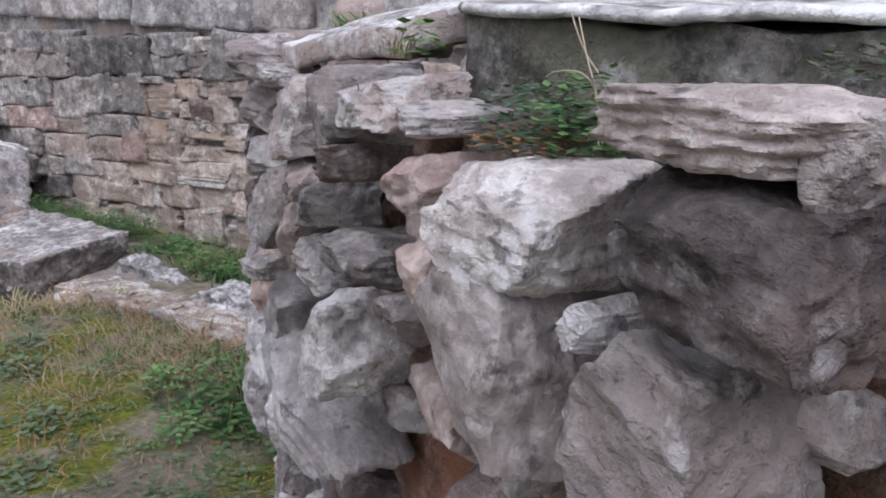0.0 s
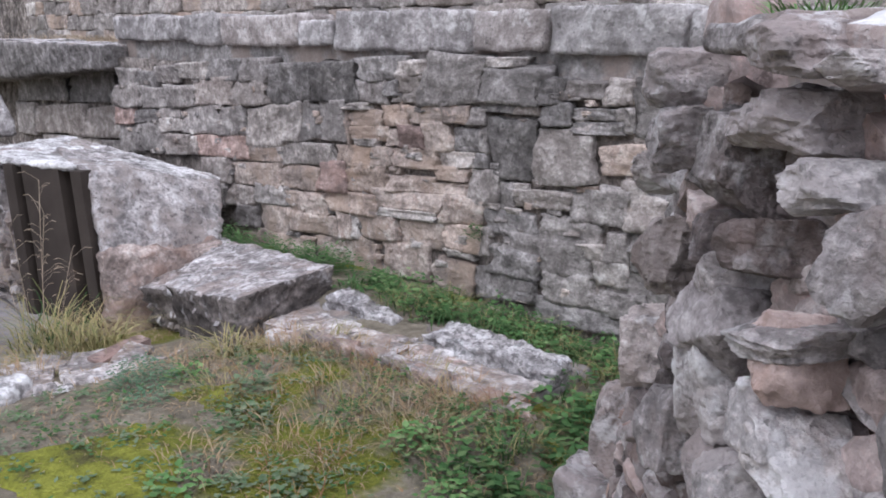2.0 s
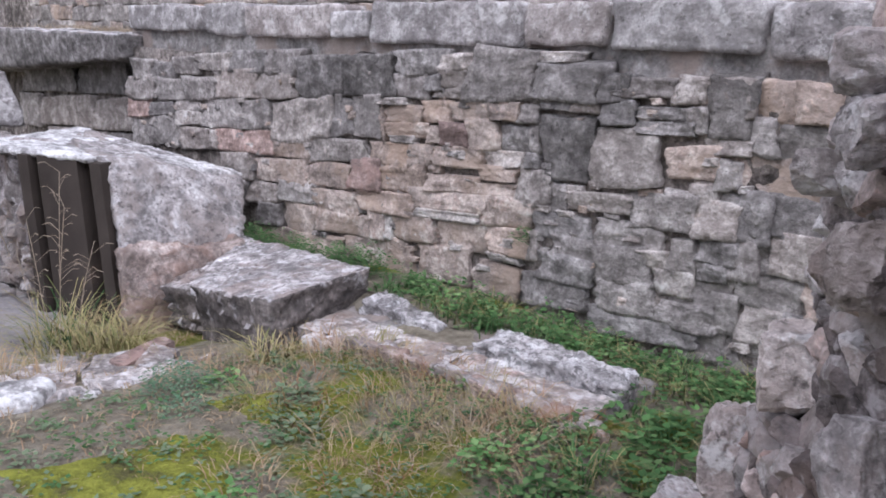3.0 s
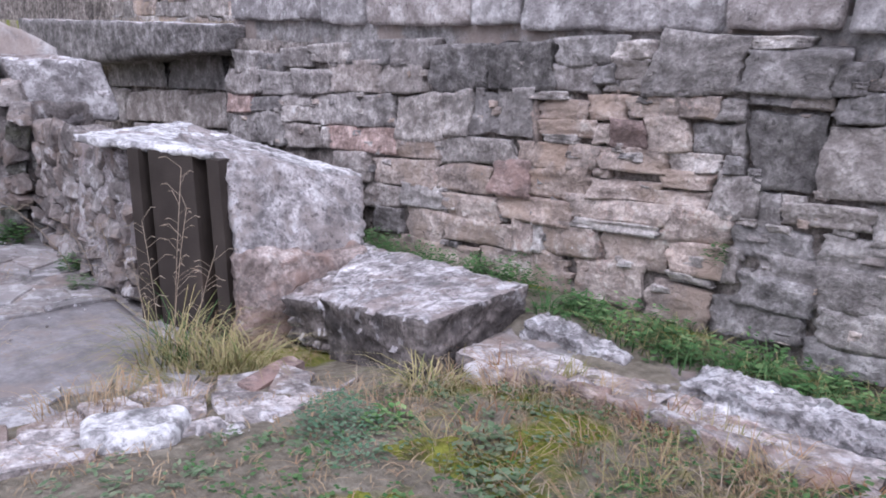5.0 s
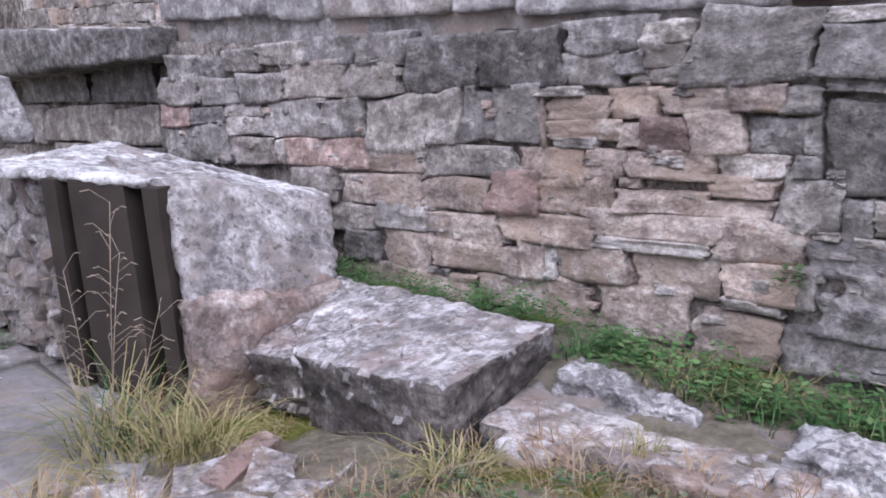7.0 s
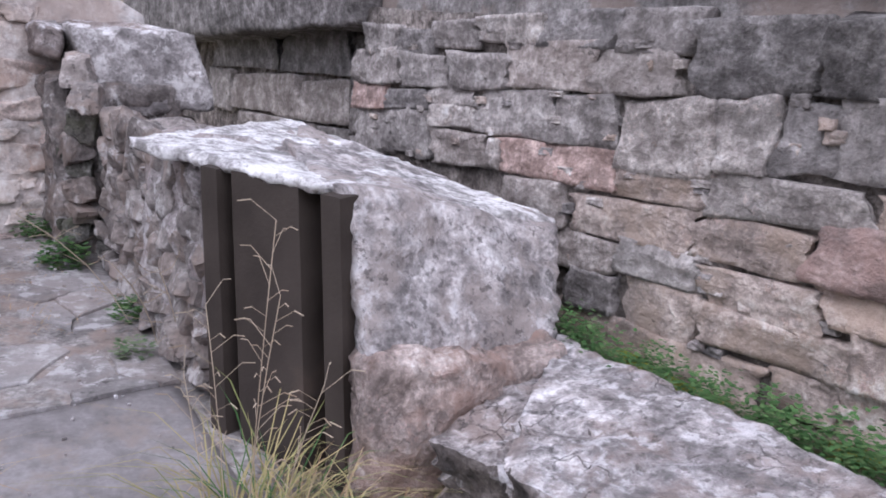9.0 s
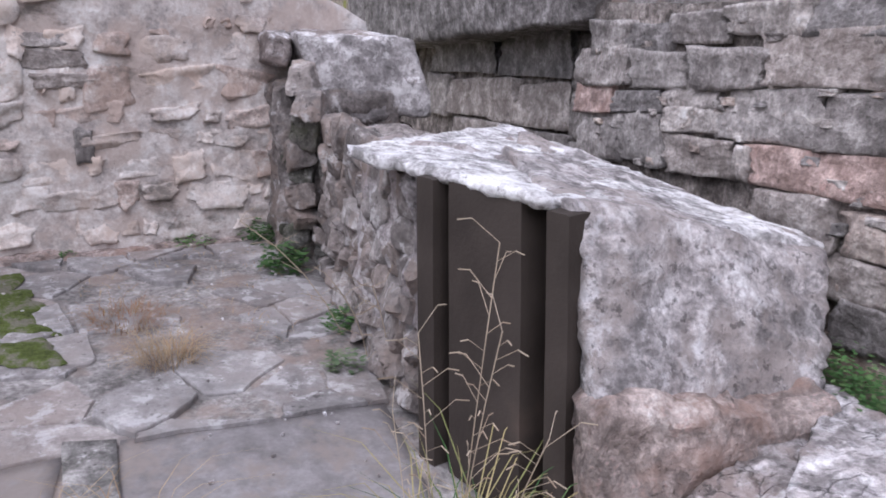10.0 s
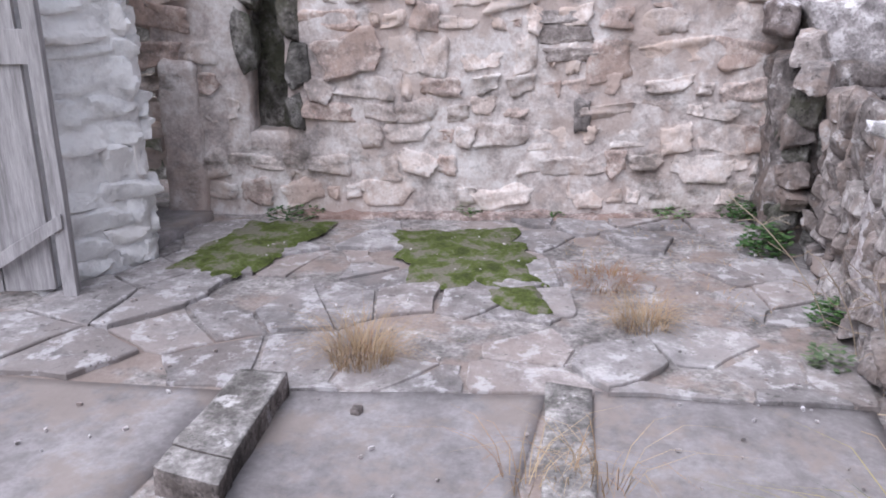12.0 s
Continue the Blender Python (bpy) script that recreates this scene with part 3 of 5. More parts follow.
def far_wall():
    def at(s, d, z):
        p = FA + fdir * s + fnor * d
        return (p.x, p.y, z)

    def slab_of(name, s0, s1, z0, z1, d0=-0.5, d1=0.0):
        cs = [at(s0, d0, z0), at(s0, d1, z0), at(s1, d1, z0), at(s1, d0, z0), at(s0, d0, z1), at(s0, d1, z1), at(s1, d1, z1), at(s1, d0, z1)]
        return cs

    n0, n1 = 1.47, 1.69  # the niche
    cs = slab_of("", n1, flen + 0.6, -0.2, 2.6)
    cs[6], cs[7] = (cs[6][0], cs[6][1], 1.35), (cs[7][0], cs[7][1], 1.35)
    a = structure("wall_west", cs, M_RENDER, "rubble wall half covered with pale lime render", "wall", n=(4, 60, 40), amp=0.02, freq=6, edge=0.004)
    structure("wall_west_end", slab_of("", 0.93, n0, -0.2, 2.6), M_RENDER, "rendered rubble wall beside a dark niche", "wall", n=(4, 36, 40), amp=0.02, freq=6, edge=0.01)
    structure("niche_base", slab_of("", n0 - 0.01, n1 + 0.01, -0.2, 0.50), M_RENDER, "rendered foot of a narrow niche", "wall", n=(4, 6, 10), amp=0.02, freq=6, edge=0.02)
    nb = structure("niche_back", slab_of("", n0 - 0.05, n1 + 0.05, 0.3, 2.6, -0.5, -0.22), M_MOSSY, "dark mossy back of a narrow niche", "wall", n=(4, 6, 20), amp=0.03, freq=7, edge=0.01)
    # backing added in the opening, its dark colour standing in for the passage's shade
    structure("passage_back", slab_of("", -1.4, 1.1, -0.2, 2.6, -1.1, -0.9), M_MOSSY, "dark backing added for the shade in the passage behind the pier", "wall", n=(4, 12, 12), amp=0.02, freq=5, edge=0.01)
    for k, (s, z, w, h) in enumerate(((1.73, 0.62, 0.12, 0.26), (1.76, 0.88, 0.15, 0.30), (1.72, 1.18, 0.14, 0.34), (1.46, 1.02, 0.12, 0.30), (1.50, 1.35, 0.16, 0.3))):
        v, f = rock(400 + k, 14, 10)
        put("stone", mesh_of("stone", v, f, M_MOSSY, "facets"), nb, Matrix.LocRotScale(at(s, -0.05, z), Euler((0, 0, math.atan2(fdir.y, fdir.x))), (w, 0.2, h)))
    structure("earth_strip", slab_of("", 1.5, flen, -0.1, 0.022, -0.05, 0.10), M_EARTH, "reddish earth along the foot of the rendered wall", "ground", n=(6, 60, 3), amp=0.03, freq=7, edge=0.2)
    tan = piece_set("stone", M_FAR_TAN, 12, 0.20, 0.28, 71, n=(9, 1, 8), jit=0.24)
    shapes = piece_set("stone", M_FAR, 20, 0.20, 0.30, 41, n=(9, 1, 8), jit=0.24)
    r = random.Random(19)
    z = 0.03
    rot = math.atan2(fdir.y, fdir.x)
    while z < 1.75:
        h = r.uniform(0.12, 0.24)
        s = 0.2 + r.uniform(0, 0.1)
        while s < flen - 0.05:
            w = r.choice((r.uniform(0.06, 0.14), r.uniform(0.12, 0.28), r.uniform(0.2, 0.42)))
            if r.random() < 0.92 and z + h < 2.55 - 1.23 * (s - n1) / (flen + 0.6 - n1) and not (n0 - 0.06 < s + w and s < n1 + 0.06 and z > 0.3):
                p = at(s + w / 2, 0.012 - 0.05 + r.uniform(-0.014, 0.018), z + h / 2 + r.uniform(-0.02, 0.02))
                m = Matrix.LocRotScale(p, Euler((0, r.uniform(-0.2, 0.2), rot)), (w * r.uniform(0.85, 1.05), 0.10, min(h, w * 1.3) * r.uniform(0.55, 1.05)))
                put("stone", r.choice(tan if r.random() < 0.2 + 0.25 * (z > 0.8) else shapes), a, m)
            s += w + 0.015
        z += h
    # long blackened stones set in the render
    black = piece_set("stone", TONES["g"], 4, 0.16, 0.2, 97, n=(10, 1, 8), jit=0.16, layers=0.06)
    for k, (s, z, w, h) in enumerate(((3.27, 1.06, 0.36, 0.10), (3.30, 0.96, 0.30, 0.08), (3.22, 1.15, 0.24, 0.07), (3.40, 0.60, 0.09, 0.18))):
        put("stone", black[k % 4], a, Matrix.LocRotScale(at(s, -0.028, z), Euler((0, 0, rot)), (w, 0.10, h)))


in_yard(far_wall)

# ---- paved floor ----
def clip_poly(poly, px, py, nx, ny):
    out = []
    for i in range(len(poly)):
        a, b = poly[i], poly[(i + 1) % len(poly)]
        da, db = (a[0] - px) * nx + (a[1] - py) * ny, (b[0] - px) * nx + (b[1] - py) * ny
        if da <= 0:
            out.append(a)
        if da * db < 0:
            k = da / (da - db)
            out.append((a[0] + k * (b[0] - a[0]), a[1] + k * (b[1] - a[1])))
    return out


def flag_mesh(poly, top, thick, r, gap=0.012):
    cx, cy = sum(p[0] for p in poly) / len(poly), sum(p[1] for p in poly) / len(poly)
    ring = []
    for i, p in enumerate(poly):
        b = poly[(i + 1) % len(poly)]
        for k in (0.0, 0.33, 0.67):
            q = (p[0] + (b[0] - p[0]) * k, p[1] + (b[1] - p[1]) * k)
            d = math.hypot(q[0] - cx, q[1] - cy) + 1e-6
            s = 1 - (gap + r.uniform(0, 0.022)) / d
            ring.append((cx + (q[0] - cx) * s, cy + (q[1] - cy) * s))
    n = len(ring)
    tx, ty = r.uniform(-0.02, 0.02), r.uniform(-0.02, 0.02)
    zt = lambda x, y: top + (x - cx) * tx + (y - cy) * ty
    v = [(x - cx, y - cy, -thick) for x, y in ring] + [(x - cx, y - cy, zt(x, y) - 0.006) for x, y in ring]
    v += [((x - cx) * 0.975, (y - cy) * 0.975, zt(x, y)) for x, y in ring]
    f = [tuple(2 * n + i for i in range(n))]
    for i in range(n):
        j = (i + 1) % n
        f += [(i, j, n + j, n + i), (n + i, n + j, 2 * n + j, 2 * n + i)]
    return v, f, cx, cy


def voronoi_cells(outline, sites):
    for i, (x, y) in enumerate(sites):
        poly = list(outline)
        for j, (u, w) in enumerate(sites):
            if i != j and poly:
                poly = clip_poly(poly, (x + u) / 2, (y + w) / 2, u - x, w - y)
        if len(poly) > 2:
            yield poly


def paving():
    bed = structure("floor", [(-9.6, -2.2, -0.25), (-4.4, -2.2, -0.25), (-4.9, 2.75, -0.25), (-9.6, 2.75, -0.25), (-9.6, -2.2, -0.004), (-4.6, -2.2, -0.004), (-5.3, 2.75, -0.004), (-9.6, 2.75, -0.004)], M_BED, "worn courtyard floor of irregular grey flagstones", "floor", n=(60, 60, 1), amp=0.005, freq=5, edge=0.002)
    r = random.Random(23)
    outline = [(-9.45, 2.72), (-8.35, -1.6), (-6.42, -1.6), (-6.72, 0.5), (-6.98, 1.6), (-7.13, 2.62)]
    sites = []
    for i in range(8):
        for j in range(15):
            sites.append((-9.3 + i * 0.36 + r.uniform(-0.26, 0.26), -1.5 + j * 0.29 + r.uniform(-0.2, 0.2) + 0.1 * (i % 2)))
    for poly in voronoi_cells(outline, sites):
        if r.random() < 0.26:
            continue
        v, f, cx, cy = flag_mesh(poly, r.uniform(0.0, 0.026), 0.05, r, gap=0.001)
        put("flagstone", mesh_of("flagstone", v, f, M_FLAG, False), bed, Matrix.Translation((cx, cy, 0)))
    # worn concrete bays between stone strips
    for k, (xa, xb, y0, x1, y1) in enumerate(((-6.42, -6.71, -1.6, -5.2, 0.52), (-6.76, -6.96, 0.70, -5.3, 1.54), (-7.03, -7.13, 1.70, -5.5, 2.6))):
        structure("concrete_bay_%d" % (k + 1), [(xa, y0, -0.15), (x1, y0, -0.15), (x1, y1, -0.15), (xb, y1, -0.15), (xa, y0, 0.006), (x1, y0, 0.006), (x1, y1, 0.006), (xb, y1, 0.006)], M_CONC, "smooth worn grey concrete panel in the floor", "floor", n=(24, 16, 1), amp=0.003, freq=3, edge=0.004)


# ---- things ----
def stone_part(name, corners, material, parent, label="", **kw):
    v, f = hexa(corners, **kw)
    return put(name, mesh_of(name, v, f, material), parent, label=label)


def bench_block():
    root = tagged(new("stone_block"), "massive pitted limestone block with a bleached flaking top", "stone block")
    stone_part("body", [(-7.3, 3.06, 0.18), (-6.10, 2.92, 0.22), (-6.06, 3.58, 0.20), (-7.7, 3.70, 0.2), (-7.2, 3.02, 0.88), (-6.36, 2.87, 0.895), (-6.38, 3.76, 0.735), (-8.0, 3.42, 0.86)], M_SLAB, root, n=(40, 34, 28), amp=0.035, freq=3.4, edge=0.05, seed=2, layers=0.016)
    stone_part("footing", [(-7.2, 3.0, -0.1), (-5.98, 2.86, -0.1), (-5.95, 3.62, 0.1), (-7.7, 3.7, -0.05), (-7.2, 3.0, 0.40), (-6.10, 2.865, 0.43), (-6.05, 3.58, 0.40), (-7.7, 3.7, 0.36)], M_EARTH, root, "earth and stone footing", n=(40, 30, 16), amp=0.05, freq=4.5, edge=0.10, seed=3, layers=0.02)
    top = stone_part("flaking_top", [(-7.33, 2.47, 0.84), (-6.42, 2.80, 0.865), (-6.42, 3.78, 0.70), (-8.02, 3.38, 0.83), (-7.33, 2.46, 0.885), (-6.42, 2.82, 0.905), (-6.42, 3.78, 0.745), (-8.02, 3.36, 0.89)], M_BLEACHED, root, "bleached flaking top layer", n=(90, 76, 4), amp=0.012, freq=8, edge=0.05, seed=4, layers=0.02)
    # broken rubble under the top's far end
    stone_part("core", [(-7.9, 2.66, -0.05), (-7.0, 2.70, -0.05), (-7.0, 3.3, 0.0), (-7.9, 3.3, 0.0), (-7.85, 2.62, 0.85), (-7.05, 2.66, 0.85), (-7.0, 3.3, 0.85), (-7.9, 3.3, 0.84)], M_RUBBLE, root, n=(16, 12, 14), amp=0.06, freq=6, edge=0.1, seed=6)


def iron_post():
    root = tagged(new("iron_post"), "dark brown grooved iron post leaning against a stone block", "post")
    a, b = Vector((-6.89, 2.62)), Vector((-6.33, 2.855))
    d = (b - a)
    nrm = Vector((d.y, -d.x)).normalized()
    for name, s0, s1, depth, dz in (("flange", 0.0, 0.13, 0.02, 0.0), ("web", 0.02, 0.98, -0.12, -0.01), ("rib", 0.21, 0.72, 0.0, 0.005), ("flange", 0.87, 1.0, 0.0, 0.0)):
        p0, p1 = a + d * s0, a + d * s1
        back = -nrm * 0.22
        f0, f1 = p0 + nrm * depth, p1 + nrm * depth
        lean = Vector((0.13, 0.02))
        foot = [f0 + lean, f1 + lean, p1 + back + lean, p0 + back + lean]
        head_pts = [f0, f1, p1 + back, p0 + back]
        cs = [(*p, -0.05) for p in foot] + [(*p, 0.872 + dz) for p in head_pts]
        v, f = hexa(cs, n=(6, 4, 8), amp=0.0015, freq=4, edge=0.04)
        put(name, mesh_of(name, v, f, M_IRON, "facets"), root)


def big_slab():
    # both pieces: sides coloured dark for shade, upward faces paler
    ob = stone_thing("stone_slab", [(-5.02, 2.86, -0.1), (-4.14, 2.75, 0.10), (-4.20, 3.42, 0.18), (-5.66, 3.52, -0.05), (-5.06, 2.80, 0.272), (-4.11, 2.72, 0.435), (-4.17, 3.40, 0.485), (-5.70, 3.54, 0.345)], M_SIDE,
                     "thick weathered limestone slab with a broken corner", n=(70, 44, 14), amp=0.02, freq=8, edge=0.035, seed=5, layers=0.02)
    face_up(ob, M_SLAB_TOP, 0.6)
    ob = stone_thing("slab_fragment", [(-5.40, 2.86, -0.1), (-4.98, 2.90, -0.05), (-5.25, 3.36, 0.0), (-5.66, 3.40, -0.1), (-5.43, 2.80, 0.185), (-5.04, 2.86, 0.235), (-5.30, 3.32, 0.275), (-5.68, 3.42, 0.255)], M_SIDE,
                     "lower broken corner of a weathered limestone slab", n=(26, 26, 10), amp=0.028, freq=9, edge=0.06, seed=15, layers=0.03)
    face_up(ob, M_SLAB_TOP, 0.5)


def low_slabs():
    """Flat broken slabs in a row, bare earth behind them, and two spotted stones lying on it."""
    r = random.Random(14)
    cuts = (-4.10, -3.56, -3.16, -2.76, -2.40)

    def front(x):
        return 2.86 + 0.094 * (x + 4.1)

    def top(x):
        return 0.287 + 0.057 * (x + 4.1)

    structure("earth_bank", [(-4.15, 2.98, 0.0), (-2.42, 3.10, 0.0), (-2.42, 3.5, 0.0), (-4.2, 3.5, 0.0), (-4.15, 2.98, 0.262), (-2.42, 3.10, 0.362), (-2.42, 3.5, 0.38), (-4.2, 3.5, 0.33)], M_BED, "bare brown earth behind the broken step slabs", "ground", n=(50, 20, 4), amp=0.022, freq=6, edge=0.06)
    for k, (a, b) in enumerate(zip(cuts, cuts[1:])):
        a, b = a + 0.008, b - 0.008
        deep = (0.30, 0.24, 0.19, 0.17)[k]
        ja, jb = r.uniform(-0.05, 0.05), r.uniform(-0.05, 0.05)
        cs = [(a, front(a), 0.05), (b, front(b), 0.08), (b + jb, front(b) + deep, 0.1), (a + ja, front(a) + deep, 0.1),
              (a, front(a), top(a) + r.uniform(-0.006, 0.006)), (b, front(b) - 0.01, top(b) + r.uniform(-0.006, 0.006)), (b + jb, front(b) + deep, top(b) + 0.008), (a + ja, front(a) + deep, top(a) + 0.008)]
        # the step's shaded sides are painted dark, its lit top pale
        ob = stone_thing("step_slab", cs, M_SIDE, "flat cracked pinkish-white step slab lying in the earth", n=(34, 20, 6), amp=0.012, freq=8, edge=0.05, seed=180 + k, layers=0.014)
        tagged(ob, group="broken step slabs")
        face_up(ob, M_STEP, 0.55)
    for cs, label in (([(-3.22, 3.20, 0.28), (-2.42, 3.20, 0.33), (-2.46, 3.40, 0.33), (-3.26, 3.42, 0.28), (-3.20, 3.21, 0.40), (-2.42, 3.20, 0.445), (-2.46, 3.38, 0.45), (-3.24, 3.40, 0.405)], "long pale stone spotted with black lichen"), ([(-4.06, 3.24, 0.22), (-3.50, 3.24, 0.26), (-3.50, 3.38, 0.28), (-4.1, 3.44, 0.26), (-4.04, 3.25, 0.37), (-3.52, 3.25, 0.365), (-3.52, 3.36, 0.37), (-4.08, 3.42, 0.385)], "short pale stone spotted with black lichen")):
        stone_thing("stone_bar", cs, M_SPECK, label, n=(50, 18, 8), amp=0.028, freq=9, edge=0.10, seed=9, layers=0.02)
    for k in range(14):
        x, y = r.uniform(-3.6, -2.5), r.uniform(3.08, 3.2)
        w = r.uniform(0.015, 0.05)
        ob = stone_thing("pebble", box8(x - w, y - w * 0.7, top(x) - 0.03, x + w, y + w * 0.7, top(x) + 0.015, 0.006, r), (M_PALE, M_EARTH)[k % 2], "small stone chip on the bare earth", n=(5, 4, 3), amp=0.006, freq=18, edge=0.3, seed=200 + k)
        tagged(ob, group="stone chips behind the slabs")


def rubble_spur():
    """The low rubble wall that runs from the great block to the far corner, and its taller end."""
    core = structure("wall_spur", box8(-9.5, 2.72, -0.1, -7.2, 3.2, 0.78), M_SPUR, "low rubble wall of rough stones in earth mortar", "wall", n=(40, 8, 16), amp=0.06, freq=4, edge=0.06)
    end = structure("wall_spur_end", box8(-9.62, 2.42, -0.1, -9.02, 3.15, 0.98), M_SPUR, "taller ruined end of the low rubble wall", "wall", n=(12, 14, 20), amp=0.06, freq=5, edge=0.1)
    r = random.Random(31)
    shapes = [mesh_of("stone", *rock(60 + i, 14, 8), M_SPUR, "facets") for i in range(16)]
    stained = [mesh_of("stone", *rock(80 + i, 14, 8), M_MOSSY, "facets") for i in range(6)]
    z = 0.02
    while z < 1.0:
        h = r.uniform(0.09, 0.16)
        x = -9.15
        while x < -7.1:
            w = r.uniform(0.09, 0.22)
            if z < 0.72 or (x < -8.95 and z < 1.1):
                y = 2.70 + 0.03 * z + r.uniform(-0.03, 0.03) - (0.18 if x < -8.98 else 0)
                put("stone", r.choice(stained if x < -8.9 and r.random() < 0.5 else shapes), core, Matrix.LocRotScale((x + w / 2, y, z + h / 2), Euler((r.uniform(-0.4, 0.4), r.uniform(-0.35, 0.35), r.uniform(-0.4, 0.4))), (w * r.uniform(0.9, 1.4), 0.17, h * r.uniform(0.9, 1.4))))
            x += w
        z += h * 0.95
    # its end face towards the block
    ob = stone_thing("capping_block", [(-9.6, 2.60, 0.80), (-9.0, 2.66, 0.80), (-8.98, 3.30, 0.84), (-9.6, 3.28, 0.84), (-9.6, 2.48, 1.262), (-9.12, 2.52, 1.262), (-9.12, 3.2, 1.27), (-9.6, 3.2, 1.27)], M_UPPER,
                     "squared lichen-spotted block with a bleached top", n=(12, 16, 12), amp=0.03, freq=5, edge=0.1, seed=12)
    face_up(ob, M_PALE, 0.6)
    ob = stone_thing("capping_stone", box8(-9.60, 2.34, 1.08, -9.22, 2.52, 1.25, 0.02), M_RUBBLE_DARK, "pale flat stone capping a ruined wall", n=(10, 8, 6), amp=0.03, freq=5, edge=0.25, seed=13)
    face_up(ob, M_PALE, 0.6)


def parapet_blocks():
    r = random.Random(5)
    cuts = (-8.35, -7.42, -6.9, -6.36, -5.30, -4.90, -3.68, -3.15, -2.38, -1.5, -0.6, 0.4, 1.5)
    for i, (a, b) in enumerate(zip(cuts, cuts[1:])):
        top = 1.925 + r.uniform(-0.012, 0.012) - (0.05 if i == 4 else 0)
        ob = stone_thing("parapet_block", box8(a + 0.012, WY + 0.09, 1.70 + r.uniform(-0.02, 0.02), b - 0.012, WY + 0.45, top, 0.012, r), M_UPPER, "squared grey limestone block of the upper parapet", "block", n=(16, 6, 8), amp=0.016, freq=5, edge=0.09, seed=70 + i)
        tagged(ob, group="parapet blocks")
        face_up(ob, M_PALE, 0.7)
    for i, (a, b) in enumerate(((-8.12, -11.0), (-11.02, -14.2))):
        za, zb = 1.445 + 0.075 * (a + 8.25), 1.445 + 0.075 * (b + 8.25)
        ob = stone_thing("cover_slab", [(b, WY - 0.05, zb), (a, WY + 0.0, za), (a, WY + 0.9, za), (b, WY + 0.9, zb), (b, WY - 0.10, 1.66), (a, WY - 0.04, 1.675), (a, WY + 0.9, 1.70), (b, WY + 0.9, 1.68)], TONES["d"], "long overhanging grey cover slab with a pale edge", "slab", n=(60, 12, 10), amp=0.025, freq=2.2, edge=0.06, seed=90 + i)
        tagged(ob, group="cover slabs")
        face_up(ob, M_PALE, 0.7)


def kerb_and_strip():
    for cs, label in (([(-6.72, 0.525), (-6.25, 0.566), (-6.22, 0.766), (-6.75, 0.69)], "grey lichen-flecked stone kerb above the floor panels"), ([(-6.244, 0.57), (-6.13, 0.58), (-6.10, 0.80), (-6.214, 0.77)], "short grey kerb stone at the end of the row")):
        # one grey stone; the darker sides are shade put into the colour
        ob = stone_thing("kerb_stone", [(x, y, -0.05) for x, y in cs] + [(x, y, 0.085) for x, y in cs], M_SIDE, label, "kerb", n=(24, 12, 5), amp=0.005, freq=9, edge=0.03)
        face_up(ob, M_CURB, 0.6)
    stone_thing("border_stone", [(-7.03, 1.53, -0.1), (-6.38, 1.61, -0.1), (-6.38, 1.76, -0.1), (-7.02, 1.69, -0.1), (-7.03, 1.53, 0.020), (-6.38, 1.61, 0.020), (-6.38, 1.76, 0.020), (-7.02, 1.69, 0.020)], M_CURB, "narrow grey border stone between two floor panels", "border stone", n=(14, 6, 3), amp=0.004, freq=6, edge=0.04)


# ---- near rubble wall ----
SPINE = [Vector(p) for p in ((-1.58, 2.44), (-1.43, 2.19), (-1.22, 2.01), (-1.0, 1.80), (-0.68, 1.605), (-0.50, 1.515), (-0.29, 1.435), (-0.12, 1.37), (0.35, 1.23), (0.95, 1.10), (1.8, 0.9))]

# the ruin's stones: place along the wall, height of the middle, width and height in centimetres, tilt, taper and kind
RUIN_EAST = ((7.29, 175, 23, 6, 3, 0.05, "c"), (7.32, 166, 22, 12, -4, -0.1, "b"), (7.46, 174, 5, 8, -15, 0, "c"), (7.24, 151, 19, 16, -14, 0.3, "e"), (6.71, 164, 18, 11, 3, 0, "p"), (5.79, 164, 11, 6, 25, 0.2, "t"), (5.8, 149, 10, 6, 20, 0, "a"), (6.54, 151, 25, 17, 0, 0.25, "g"), (5.91, 155, 8, 7, -20, 0.3, "t"), (6.86, 143, 4, 10, -10, 0, "w"), (5.81, 171, 7, 3, -10, 0, "p"), (7.08, 157, 5, 4, 0, 0.3, "p"))
RUIN_MIDDLE = ((4.77, 137, 15, 16, 14, 0.35, "p"), (3.79, 133, 15, 14, -8, -0.1, "g"), (4.86, 170, 12, 10, -5, 0.1, "a"), (5.15, 171, 8, 5, 20, 0.5, "w"), (5.43, 172, 9, 6, 5, 0, "a"), (4.88, 163, 11, 5, 12, 0, "b"), (4.34, 155, 10, 7, 10, 0.1, "a"), (4.13, 159, 12, 5, -10, 0, "t"), (5.2, 152, 16, 6, 0, 0.1, "e"), (3.99, 167, 15, 11, 0, 0.1, "a"), (3.52, 150, 13, 14, -38, 0.1, "a"), (3.84, 148, 8, 14, -28, 0.2, "t"), (4.34, 147, 10, 8, 10, 0.2, "a"), (4.12, 124, 33, 9, -36, 0, "g"))
RUIN_WEST = ((2.87, 163, 16, 9, 0, 0.1, "a"), (3.18, 156, 13, 7, 3, 0.35, "p"), (2.87, 173, 19, 8, 0, 0, "a"), (3.25, 170, 8, 4, 10, 0.2, "p"), (2.23, 142, 12, 10, 10, 0, "b"), (2.42, 136, 9, 11, 15, 0, "a"), (3.08, 134, 14, 5, 5, 0, "a"), (2.46, 118, 11, 18, 20, 0.2, "p"), (2.86, 102, 15, 20, 25, 0, "p"), (2.36, 156, 18, 16, -3, 0.1, "e"), (1.08, 167, 15, 13, 0, 0.1, "a"), (1.26, 156, 13, 13, 5, 0, "a"), (2.0, 145, 7, 7, 0, 0.1, "t"), (2.71, 144, 14, 9, 10, 0, "b"))
